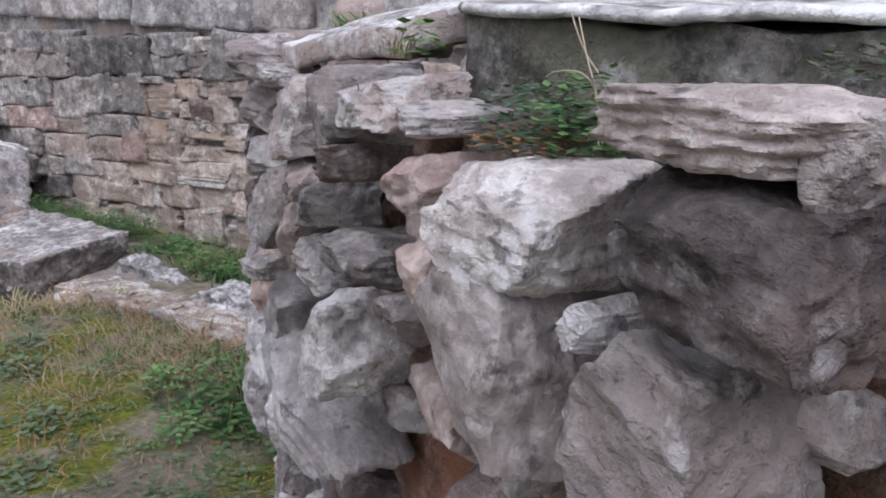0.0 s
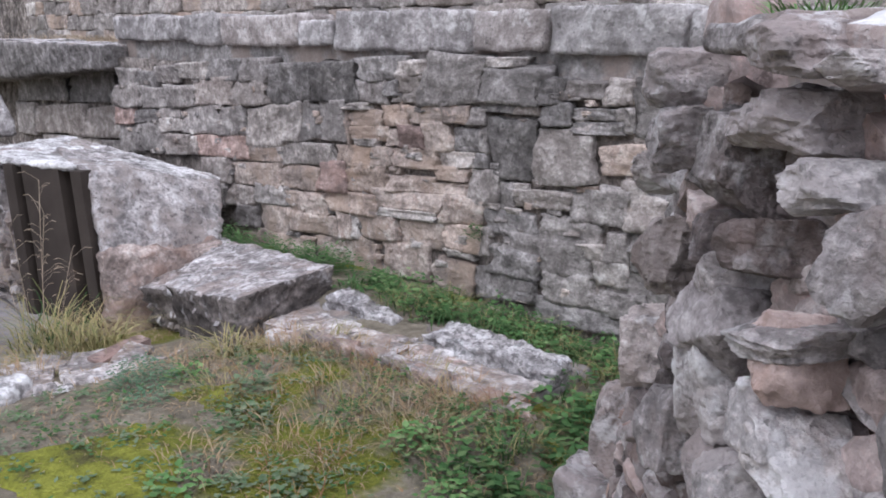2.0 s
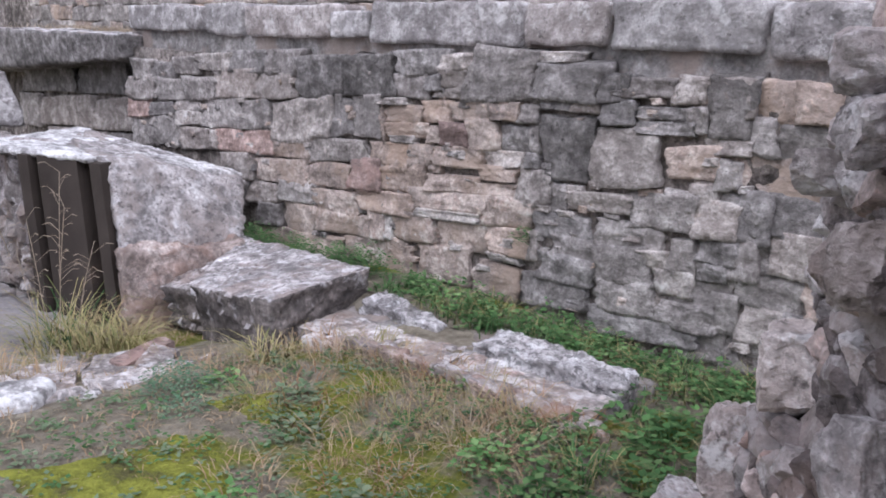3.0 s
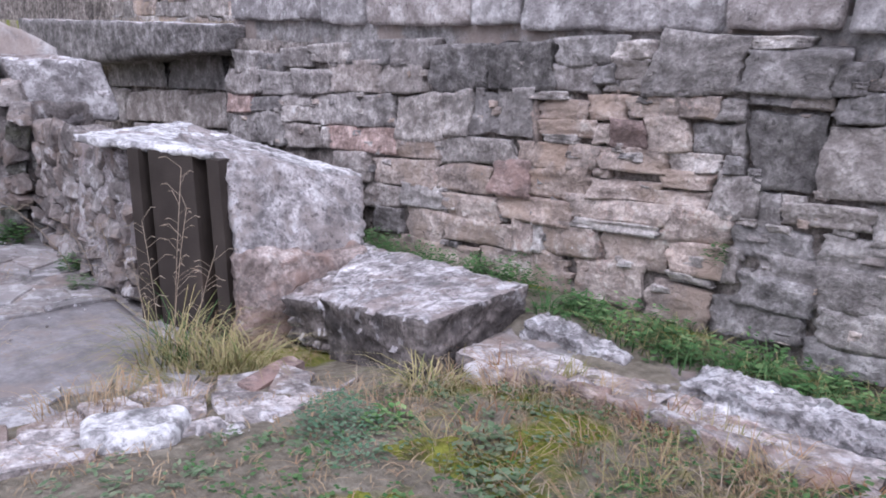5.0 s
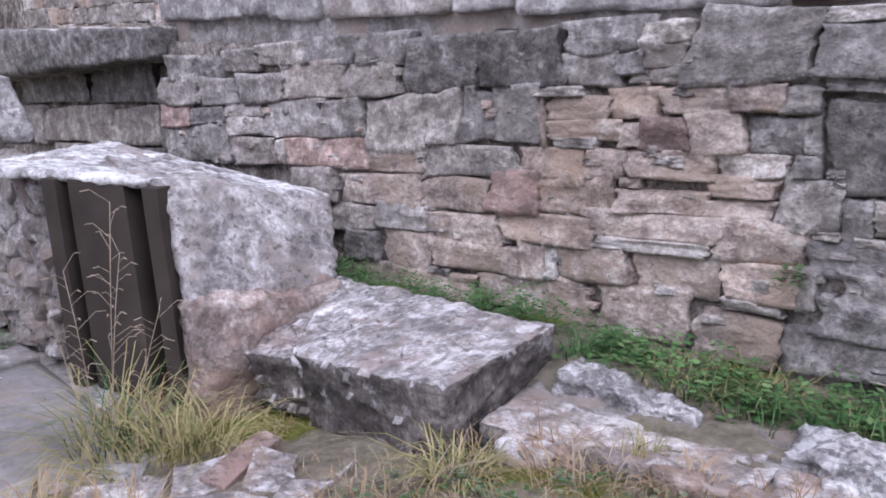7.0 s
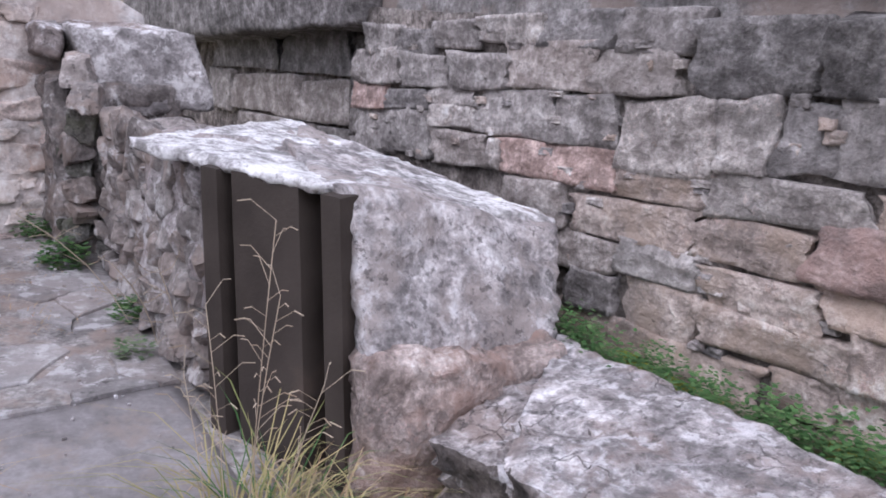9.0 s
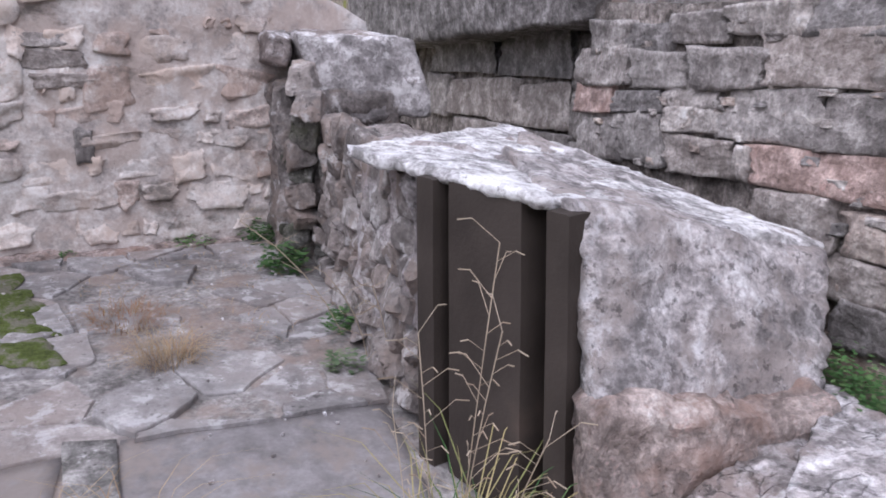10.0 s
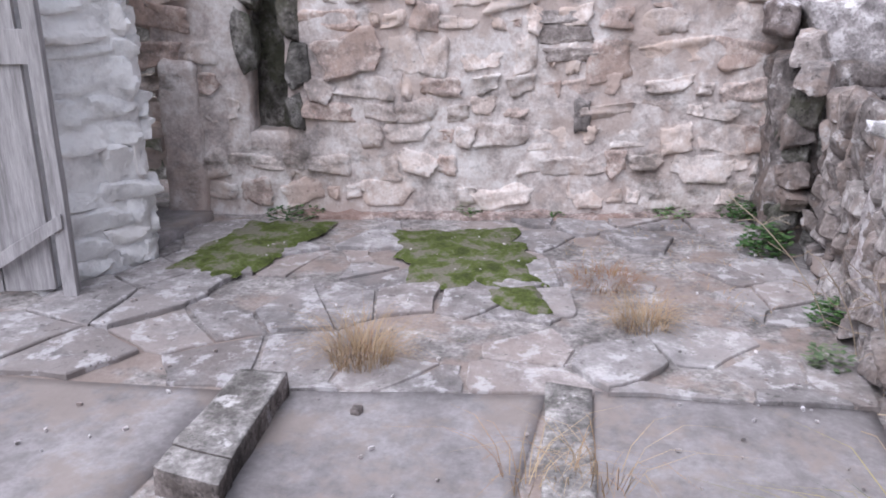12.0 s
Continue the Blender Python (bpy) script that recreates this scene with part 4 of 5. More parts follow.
RUIN_FOOT = ((1.4, 133, 16, 17, 4, 0.1, "e"), (2.43, 130, 18, 15, -30, 0.1, "g"), (3.09, 131, 9, 14, 10, 0.2, "t"), (2.27, 116, 13, 17, 22, 0.1, "p"), (3.04, 120, 13, 10, -30, 0.1, "p"), (1.75, 100, 14, 18, 24, 0, "a"), (0.36, 101, 10, 19, 10, 0, "p"), (-0.55, 64, 16, 28, 8, 0.1, "a"), (2.64, 106, 14, 7, -25, 0, "a"), (0.39, 145, 9, 9, 10, 0, "a"), (3.23, 117, 14, 7, -35, 0, "p"), (3.69, 113, 13, 9, -30, 0.3, "p"))


def along(s):
    i = int(max(0.0, min(len(SPINE) - 1.001, s)))
    return SPINE[i].lerp(SPINE[i + 1], s - i), (SPINE[i + 1] - SPINE[i]).normalized()


def ruin_face(s, z, deep=0.0):
    """A place on the ruin's face, which spreads towards its foot at the broken end."""
    p, d = along(s)
    p = p + Vector((-d.y, d.x)) * deep - Vector((0.17, -0.09)) * max(0.0, 1.12 - z) * max(0.0, 1 - s / 3)
    return p, d


def near_rubble():
    cols, rows, top = 90, 40, 1.63
    w = cols + 1
    verts, faces = [], []
    for deep in (0.135, 0.75):
        for j in range(rows + 1):
            z = -0.05 + (top + 0.05) * j / rows
            for i in range(cols + 1):
                q, d = ruin_face((len(SPINE) - 1) * i / cols, z, deep)
                k = noise.noise_vector(Vector((q.x, q.y, z)) * 6) * 0.04 + noise.noise_vector(Vector((q.x, q.y, z)) * 19) * 0.014
                verts.append((q.x + k.x, q.y + k.y, z + k.z * (0.3 if j < rows else 1)))
    back = len(verts) // 2
    for j in range(rows):
        for i in range(cols):
            faces.append((j * w + i, j * w + i + 1, (j + 1) * w + i + 1, (j + 1) * w + i))
            faces.append((back + j * w + i + 1, back + j * w + i, back + (j + 1) * w + i, back + (j + 1) * w + i + 1))
        faces.append((back + j * w, j * w, (j + 1) * w, back + (j + 1) * w))
        faces.append((j * w + cols, back + j * w + cols, back + (j + 1) * w + cols, (j + 1) * w + cols))
    for i in range(cols):
        faces.append((rows * w + i, rows * w + i + 1, back + rows * w + i + 1, back + rows * w + i))
    core = tagged(put("wall_ruin", mesh_of("wall_ruin", verts, faces, M_CLAY)), "ruined wall of rough rubble in reddish clay mortar", "wall", kind="structure")
    r = random.Random(77)
    kinds = {"a": M_RUBBLE, "b": M_RUBBLE_BROWN, "p": M_RUBBLE_PALE, "g": M_RUBBLE_SMOOTH, "t": M_RUBBLE_TAN, "w": M_PALE, "c": M_RUBBLE_CAP, "e": M_RUBBLE_DARK}

    def seat(me, s, z, w, h, tilt, deep, depth, turn=0.1):
        q, d = ruin_face(s, z, deep)
        m = Matrix.Translation((q.x, q.y, z)) @ Matrix.Rotation(math.atan2(d.y, d.x) + r.uniform(-turn, turn), 4, "Z") @ Matrix.Rotation(-radians(tilt), 4, "Y") @ Matrix.Rotation(r.uniform(-turn, turn), 4, "X") @ Matrix.Diagonal((w, depth, h, 1))
        put("stone", me, core, m)

    for table, fit_w in ((RUIN_EAST, 0.84), (RUIN_MIDDLE, 0.84), (RUIN_WEST, 0.96), (RUIN_FOOT, 0.96)):
        for k, (s, z, w, h, tilt, taper, kind) in enumerate(table):
            big = max(w, h) > 15
            ledges = {"p": 0.05, "b": 0.03, "a": 0.03, "c": 0.04, "e": 0.05}.get(kind, 0.0)
            me = mesh_of("stone", *cleft_rock(500 + 17 * k + len(kind) + int(z), taper, 30 if big else 18, ledges), kinds[kind], "facets")
            seat(me, s, z / 100, w * 0.0102 * fit_w, h * 0.0100, tilt, 0.012, min(0.17, 0.09 + 0.4 * w / 100))
    # smaller rubble set back between them
    shapes = [mesh_of("stone", *cleft_rock(100 + i, r.uniform(0, 0.3), 9), (M_RUBBLE, M_RUBBLE_BROWN, M_RUBBLE, M_RUBBLE_SMOOTH, M_RUBBLE_TAN, M_RUBBLE_BROWN)[i % 6], "facets") for i in range(24)]
    z = 0.22
    while z < 1.64:
        h = r.uniform(0.05, 0.10)
        s = -0.1
        while s < 9.0:
            i = int(min(len(SPINE) - 2, max(0, s)))
            wd = r.uniform(0.06, 0.13)
            if r.random() < (0.9 if s < 3.6 or (z < 0.95 and s < 7) else 0.2):
                seat(r.choice(shapes), s, z + r.uniform(-0.02, 0.02), wd * 1.15, h * 1.2, r.uniform(-35, 35), r.uniform(0.085, 0.125) if z > 0.9 else 0.06, 0.12, 0.4)
            s += wd * 0.92 / (SPINE[i + 1] - SPINE[i]).length
        z += h * 0.9
    # the broken end of the wall
    for k in range(70):
        z = 0.25 + 1.42 * r.random()
        q, d = ruin_face(0.0, z)
        p = q + Vector((0.5, 0.6)) * r.random()
        put("stone", r.choice(shapes), core, Matrix.LocRotScale((p.x + 0.12, p.y, z), Euler((r.uniform(-0.5, 0.5), r.uniform(-0.5, 0.5), r.uniform(0.3, 1.4))), (r.uniform(0.10, 0.2), 0.2, r.uniform(0.08, 0.16))))


def ruin_top():
    def slab(name, cs, lo, hi, side, up, label, category, seed, n=(30, 20, 6), amp=0.012, edge=0.1):
        ob = stone_thing(name, [(x, y, z) for (x, y), z in zip(cs, lo)] + [(x, y, z) for (x, y), z in zip(cs, hi)], side, label, category, n=n, amp=amp, freq=7, edge=edge, seed=seed)
        if up:
            face_up(ob, up, 0.55)

    slab("cap_slab", ((-1.30, 2.05), (-1.0, 1.80), (-0.80, 2.1), (-1.12, 2.35)), (1.715, 1.725, 1.74, 1.72), (1.765, 1.775, 1.80, 1.78), M_RUBBLE, M_PALE, "pale jutting slab at the broken end of the ruin", "slab", 26)
    slab("cap_slab", ((-0.97, 1.79), (-0.44, 1.56), (-0.22, 1.95), (-0.80, 2.25)), (1.715, 1.775, 1.85, 1.82), (1.757, 1.815, 1.925, 1.895), M_RUBBLE, M_BLEACHED, "broad bleached slab lying tilted on the ruin", "slab", 27, (60, 50, 6), 0.010, 0.06)
    slab("mossy_block", ((-0.41, 1.60), (0.30, 1.44), (0.42, 1.85), (-0.30, 2.0)), (1.60, 1.60, 1.60, 1.60), (1.819, 1.823, 1.84, 1.85), M_MOSS_BLOCK, None, "dark mossy squared block set back on the ruin", "stone block", 24, (60, 20, 20), 0.014, 0.04)
    slab("cap_slab", ((-0.43, 1.585), (0.10, 1.465), (0.22, 1.86), (-0.33, 2.02)), (1.816, 1.820, 1.84, 1.85), (1.830, 1.833, 1.86, 1.87), M_BLEACHED, None, "thin bleached slab lying on a mossy block", "slab", 25, (40, 20, 3), 0.006)
    slab("ruin_stone", ((0.10, 1.42), (0.28, 1.38), (0.30, 1.50), (0.12, 1.52)), (1.74, 1.74, 1.74, 1.74), (1.80, 1.805, 1.81, 1.81), M_RUBBLE_TAN, M_PALE, "pinkish flat stone on the ruined wall", "stone", 31, (16, 10, 6))
    slab("ruin_stone", ((-1.53, 2.46), (-1.38, 2.36), (-1.30, 2.48), (-1.45, 2.58)), (1.58, 1.58, 1.58, 1.58), (1.84, 1.85, 1.86, 1.85), M_RUBBLE_TAN, None, "pinkish rounded stone behind the jutting slab", "stone", 32, (12, 12, 10), 0.02, 0.4)


# ---- plants ----
def blade_mesh(name, spots, material, seed):
    """Grass: spots of (x, y, z, radius, count, height, width, lean)."""
    r = np.random.RandomState(seed)
    verts, faces = [], []
    for x, y, z, rad, count, height, width, lean in spots:
        for _ in range(count):
            a, d = r.uniform(0, 6.283), rad * math.sqrt(r.uniform(0, 1))
            bx, by = x + d * math.cos(a), y + d * math.sin(a)
            h = height * r.uniform(0.45, 1.1)
            la = a + r.uniform(-1.2, 1.2)
            ln = lean * h * r.uniform(0.3, 1.3)
            ca, sa = math.cos(la), math.sin(la)
            wx, wy = -sa * width / 2, ca * width / 2
            base = len(verts)
            for k, (u, wk) in enumerate(((0, 1), (0.4, 0.9), (0.75, 0.6))):
                cx, cy = bx + ca * ln * u * u, by + sa * ln * u * u
                cz = z + h * (u - 0.25 * lean * u * u)
                verts += [(cx - wx * wk, cy - wy * wk, cz), (cx + wx * wk, cy + wy * wk, cz)]
            verts.append((bx + ca * ln * 1.15, by + sa * ln * 1.15, z + h * (1 - 0.42 * lean)))
            faces += [(base, base + 1, base + 3, base + 2), (base + 2, base + 3, base + 5, base + 4), (base + 4, base + 5, base + 6)]
    return mesh_of(name, verts, faces, material)


def leaf_mesh(name, spots, material, seed):
    """Broad-leaved weeds: spots of (x, y, z, radius, count, height, leaf length)."""
    r = np.random.RandomState(seed)
    verts, faces = [], []
    for x, y, z, rad, count, height, size in spots:
        for _ in range(count):
            a, d = r.uniform(0, 6.283), rad * math.sqrt(r.uniform(0, 1))
            px, py, pz = x + d * math.cos(a), y + d * math.sin(a), z + height * r.uniform(0.1, 1) * (1 - 0.5 * (d / max(rad, 1e-3)) ** 2)
            t = r.uniform(0, 6.283)
            ln, wd, up = size * r.uniform(0.6, 1.2), size * r.uniform(0.25, 0.42), r.uniform(-0.3, 0.7)
            ca, sa = math.cos(t), math.sin(t)
            base = len(verts)
            for u, w, dz in ((0, 0, 0), (0.45, 1, 0.3), (0.45, -1, 0.3), (1, 0, 0.55), (0.5, 0, 0.15)):
                verts.append((px + ca * ln * u - sa * wd * w, py + sa * ln * u + ca * wd * w, pz + ln * up * dz))
            faces += [(base, base + 4, base + 1), (base + 1, base + 4, base + 3), (base, base + 2, base + 4), (base + 2, base + 3, base + 4)]
    return mesh_of(name, verts, faces, material)


def scatter(r, n, x0, x1, y0, y1, make):
    out = []
    for _ in range(n):
        x, y = r.uniform(x0, x1), r.uniform(y0, y1)
        out.append(make(x, y, ground_z(x, y)))
    return out


def plants():
    r = random.Random(51)
    # dense green strip at the wall's foot
    spots = scatter(r, 150, -4.15, -1.5, 3.44, 3.80, lambda x, y, z: (x, y, z - 0.01, r.uniform(0.05, 0.11), 24, r.uniform(0.05, 0.16), 0.034))
    spots += scatter(r, 80, -2.40, -1.6, 2.5, 3.75, lambda x, y, z: (x, y, z - 0.01, r.uniform(0.05, 0.11), 26, r.uniform(0.05, 0.16), 0.042))
    spots += scatter(r, 130, -6.1, -4.2, 3.50, 3.74, lambda x, y, z: (x, y, z - 0.01, 0.06, 30, 0.20, 0.026))
    spots += scatter(r, 60, -6.1, -4.2, 3.70, 3.84, lambda x, y, z: (x, y, z - 0.01, 0.05, 12, 0.05, 0.02))
    spots += scatter(r, 40, -3.1, -2.2, 2.45, 2.95, lambda x, y, z: (x, y, z - 0.01, 0.07, 18, 0.06, 0.026))
    tagged(put("green_weeds", leaf_mesh("green_weeds", spots, M_GREEN, 1)), "dense green weeds along the foot of the wall", "weeds", kind="stuff")
    spots = scatter(r, 60, -3.9, -1.6, 3.42, 3.75, lambda x, y, z: (x, y, z - 0.01, 0.07, 9, 0.17, 0.004, 1.3))
    spots += scatter(r, 40, -2.4, -1.7, 2.5, 3.3, lambda x, y, z: (x, y, z - 0.01, 0.07, 7, 0.14, 0.004, 1.3))
    tagged(put("straw_grass", blade_mesh("straw_grass", spots, M_STRAW, 14)), "yellowing grass among the green weeds", "grass", kind="stuff")
    spots = scatter(r, 15, -2.5, -1.7, 2.45, 3.5, lambda x, y, z: (x, y, z - 0.01, 0.05, 16, 0.11, 0.036))
    spots += scatter(r, 30, -4.0, -1.8, 3.45, 3.75, lambda x, y, z: (x, y, z - 0.01, 0.06, 16, 0.15, 0.036))
    tagged(put("leafy_weeds", leaf_mesh("leafy_weeds", spots, M_LUSH, 15)), "bright leafy weeds among the darker ones", "weeds", kind="stuff")
    spots = scatter(r, 70, -4.15, -1.5, 3.40, 3.80, lambda x, y, z: (x, y, z - 0.01, 0.06, 10, 0.16, 0.005, 1.0))
    spots += scatter(r, 60, -2.4, -1.6, 2.5, 3.7, lambda x, y, z: (x, y, z - 0.01, 0.06, 10, 0.13, 0.006, 0.8))
    tagged(put("green_grass", blade_mesh("green_grass", spots, M_GREEN, 2)), "green grass along the foot of the wall", "grass", kind="stuff")
    # thin grey-green ground weeds and dry litter over the open earth
    spots = scatter(r, 300, -4.2, -1.2, 0.9, 2.85, lambda x, y, z: (x, y, z - 0.005, r.uniform(0.03, 0.08), 14, 0.045, 0.026))
    tagged(put("ground_weeds", leaf_mesh("ground_weeds", spots, M_GREY, 3)), "low grey-green weeds scattered over the earth", "weeds", kind="stuff")
    spots = scatter(r, 200, -4.0, -1.2, 1.4, 2.85, lambda x, y, z: (x, y, z - 0.005, 0.05, 9, 0.05, 0.024))
    tagged(put("ground_weeds", leaf_mesh("ground_weeds", spots, M_GREEN, 13)), "low green weeds scattered over the earth", "weeds", kind="stuff")
    spots = scatter(r, 420, -4.6, -1.2, 0.9, 2.85, lambda x, y, z: (x, y, z - 0.005, 0.09, 9, 0.05, 0.004, 1.6))
    spots += scatter(r, 80, -3.9, -2.5, 2.45, 2.95, lambda x, y, z: (x, y, z - 0.005, 0.08, 9, 0.085, 0.003, 1.2))
    spots += [(r.uniform(-5.9, -4.2), r.uniform(2.3, 2.85), -0.12 + r.uniform(0, 0.05), 0.10, 10, 0.09, 0.004, 1.6) for _ in range(70)]
    spots += [(r.uniform(-9.3, -7.4), r.uniform(1.1, 2.45), -0.125, 0.12, 4, 0.05, 0.004, 1.9) for _ in range(60)]
    tagged(put("dry_grass", blade_mesh("dry_grass", spots, M_DRY, 4)), "dry brown grass and litter on the earth", "grass", kind="stuff")

    def tuft(x, y, z, rad, n, h, mat, label, seed, width=0.005, lean=0.9):
        return tagged(put("grass_tuft", blade_mesh("grass_tuft", [(x, y, z - 0.01, rad, n, h, width, lean)], mat, seed)), label, "grass tuft", kind="stuff")

    def weed(x, y, z, rad, n, h, size, mat, label, seed):
        return tagged(put("weed", leaf_mesh("weed", [(x, y, z - 0.01, rad, n, h, size)], mat, seed)), label, "weed", kind="stuff")

    tuft(*yard_point(-6.04, 2.48, 0.0), 0.17, 90, 0.40, M_STRAW, "tall yellowing grass tuft before the iron post", 5, 0.006, 1.5)
    tuft(*yard_point(-6.12, 2.54, 0.0), 0.16, 60, 0.52, M_STRAW, "tall arching green and yellow grass before the iron post", 170, 0.006, 1.3)
    tuft(*yard_point(-5.98, 2.66, 0.0), 0.16, 50, 0.42, M_DRY, "tangled dry grass at the foot of the iron post", 171, 0.004, 1.0)
    tuft(*yard_point(-6.05, 2.58, 0.0), 0.18, 60, 0.40, M_GREEN, "green grass blades at the foot of the iron post", 172, 0.006, 1.0)
    tuft(*yard_point(-5.7, 2.5, 0.0), 0.24, 240, 0.30, M_STRAW, "yellow-green grass tuft at the block's foot", 6, 0.007, 1.7)
    tuft(-5.10, 2.36, 0.0, 0.18, 130, 0.24, M_STRAW, "yellow-green arching grass tuft beside the slab", 7, 0.006, 1.4)
    tuft(-3.97, 2.64, 0.20, 0.10, 90, 0.19, M_STRAW, "yellow-green grass tuft before the slab", 8, 0.007, 1.5)
    tuft(-4.94, 1.56, 0.0, 0.16, 90, 0.14, M_DRY, "dry reddish grass tuft among the flagstones", 9, 0.004, 1.0)
    for k, (x, y, rad, n, h) in enumerate(((-6.02, 1.18, 0.10, 26, 0.26), (-6.10, 1.42, 0.09, 30, 0.34), (-6.08, 1.30, 0.06, 16, 0.20), (-8.66, 2.62, 0.05, 9, 0.42), (-8.2, 2.66, 0.06, 12, 0.30))):
        tuft(x, y, -0.14, rad, n, h, M_DRY, "thin dry stems rising from the courtyard floor", 60 + k, 0.0035, 1.1)
    for k, (x, y, rad, n, h) in enumerate(((-9.35, 1.67, 0.16, 120, 0.07), (-9.05, 0.31, 0.10, 60, 0.07), (-9.45, 2.15, 0.15, 120, 0.10), (-8.98, -0.7, 0.14, 160, 0.08))):
        weed(x, y, -0.13, rad, n, h, 0.035, M_LUSH, "low green weed at the foot of the rendered wall", 70 + k)
    for k, x in enumerate((-4.0, -3.72, -3.5, -3.3, -3.05, -2.85, -2.62, -2.42)):
        y = 2.80 + 0.02 * (k % 3) + 0.05 * (x + 4.0)
        tuft(x, y, ground_z(x, y), 0.11, 70, 0.15, (M_DRY, M_RUSSET, M_STRAW)[k % 3], "dry reddish-brown grass along the step slab", 80 + k, 0.004, 1.1)
    for k, (x, y) in enumerate(((-3.3, 2.35), (-2.6, 2.62), (-2.75, 2.2), (-2.3, 2.5), (-3.5, 2.5), (-3.0, 1.9), (-2.45, 2.0), (-3.9, 2.4))):
        tuft(x, y, ground_z(x, y), 0.13, 46, 0.12, (M_RUSSET, M_DRY)[k % 2], "thin dry brown weed stems on the earth", 95 + k, 0.004, 1.2)
        weed(x + 0.1, y - 0.12, ground_z(x, y), 0.10, 90, 0.09, 0.035, (M_GREY, M_LUSH)[k % 2], "leafy green weed on the earth", 110 + k)
    for k in range(22):
        x, y = r.uniform(-4.3, -2.5), r.uniform(2.2, 2.78)
        tuft(x, y, ground_z(x, y), 0.12, 36, r.uniform(0.10, 0.20), (M_DRY, M_TWIG, M_STRAW)[k % 3], "dry tangled grass stems before the step slabs", 130 + k, 0.0035, 1.3)
    tuft(-4.75, 1.9, 0.03, 0.14, 70, 0.16, M_DRY, "dry reddish grass tuft among the flagstones", 160, 0.004, 1.0)
    tuft(-5.05, 1.75, 0.0, 0.14, 70, 0.15, M_DRY, "dry reddish grass tuft among the flagstones", 161, 0.004, 1.0)
    weed(-3.85, 2.10, ground_z(-3.85, 2.10), 0.15, 520, 0.15, 0.020, M_BLUE, "feathery blue-green weed before the slab", 162)
    tuft(*yard_point(-7.05, 0.84, 0.0), 0.13, 520, 0.27, M_DRY, "dry straw-coloured grass tuft between flagstones", 10, 0.0022, 1.0)
    tuft(*yard_point(-8.1, 1.66, 0.0), 0.17, 330, 0.15, M_RUSSET, "dry reddish grass tuft on the paving", 11, 0.0022, 1.3)
    tuft(*yard_point(-7.66, 1.84, 0.0), 0.13, 380, 0.19, M_DRY, "dry brown grass tuft on the paving", 12, 0.0022, 1.2)
    weed(-3.62, 2.02, 0.17, 0.15, 560, 0.15, 0.020, M_BLUE, "feathery blue-green weed on the earth", 20)
    weed(-2.92, 2.52, 0.24, 0.12, 110, 0.07, 0.04, M_GREY, "grey-green weed on the earth", 21)
    weed(-3.78, 2.76, 0.18, 0.08, 70, 0.08, 0.035, M_GREY, "small grey-green weed by the step slab", 22)
    weed(*yard_point(-8.8, -0.24, 0.0), 0.20, 260, 0.09, 0.04, M_GREEN, "green weed at the foot of the rendered wall", 23)
    weed(*yard_point(-8.8, 2.42, 0.0), 0.14, 220, 0.20, 0.05, M_GREEN, "green weed in the corner of the walls", 24)
    weed(*yard_point(-9.3, 2.34, 0.0), 0.12, 130, 0.22, 0.045, M_GREEN, "tall green weed in the corner of the walls", 25)
    weed(*yard_point(-9.1, 0.84, 0.0), 0.09, 70, 0.06, 0.035, M_GREEN, "small green weed at the wall's foot", 26)
    weed(*yard_point(-9.16, 1.3, 0.0), 0.07, 50, 0.05, 0.03, M_GREEN, "small green weed at the wall's foot", 27)
    weed(*yard_point(-7.9, 2.58, 0.0), 0.10, 120, 0.16, 0.04, M_GREEN, "green weed at the foot of the low wall", 28)
    weed(*yard_point(-7.45, 2.5, 0.0), 0.09, 90, 0.12, 0.04, M_GREY, "grey-green weed beside the great block", 29)
    weed(-0.24, 1.50, 1.69, 0.07, 380, 0.085, 0.015, M_BLUE, "blue-green weeds growing on top of the ruin", 30)
    weed(-0.17, 1.46, 1.70, 0.05, 260, 0.095, 0.016, M_LUSH, "bushy green weed growing on top of the ruin", 31)
    weed(-0.22, 1.45, 1.70, 0.06, 150, 0.03, 0.013, M_RUSSET, "reddish withering weed growing on top of the ruin", 35)
    weed(-0.35, 1.50, 1.70, 0.03, 60, 0.05, 0.013, M_GREY, "grey-green weed growing on top of the ruin", 36)
    weed(-0.425, 1.53, 1.775, 0.03, 46, 0.055, 0.024, M_LUSH, "bright green weed on the ruin's edge", 32)
    tuft(-0.46, 1.53, 1.775, 0.02, 34, 0.08, M_TWIG, "dry brown stems on the ruin's edge", 33, 0.002, 1.6)
    tuft(-0.49, 1.49, 1.70, 0.015, 8, 0.09, M_TWIG, "dry stalks hanging on the ruin's face", 37, 0.002, 0.6)
    weed(0.06, 1.46, 1.79, 0.03, 80, 0.04, 0.013, M_GREY, "small weed beside the mossy block", 38)
    tuft(-1.18, 2.28, 1.775, 0.09, 200, 0.09, M_LUSH, "green grass on the far edge of the ruin", 39, 0.004, 1.0)
    weed(-3.46, 3.80, 0.72, 0.06, 60, 0.10, 0.03, M_GREEN, "small dark weed rooted in the wall's joints", 34)
    # dry terrace grass beyond the parapet
    spots = [(r.uniform(-14, -8.2), r.uniform(4.75, 6.2), 1.64, 0.15, 14, 0.20, 0.006, 0.9) for _ in range(260)]
    spots += [(r.uniform(-8, 1), r.uniform(4.4, 5.4), 1.64, 0.12, 8, 0.12, 0.006, 0.9) for _ in range(160)]
    tagged(put("terrace_grass", blade_mesh("terrace_grass", spots, M_TWIG, 40)), "pale dry grass on the terrace behind the wall", "grass", kind="stuff")


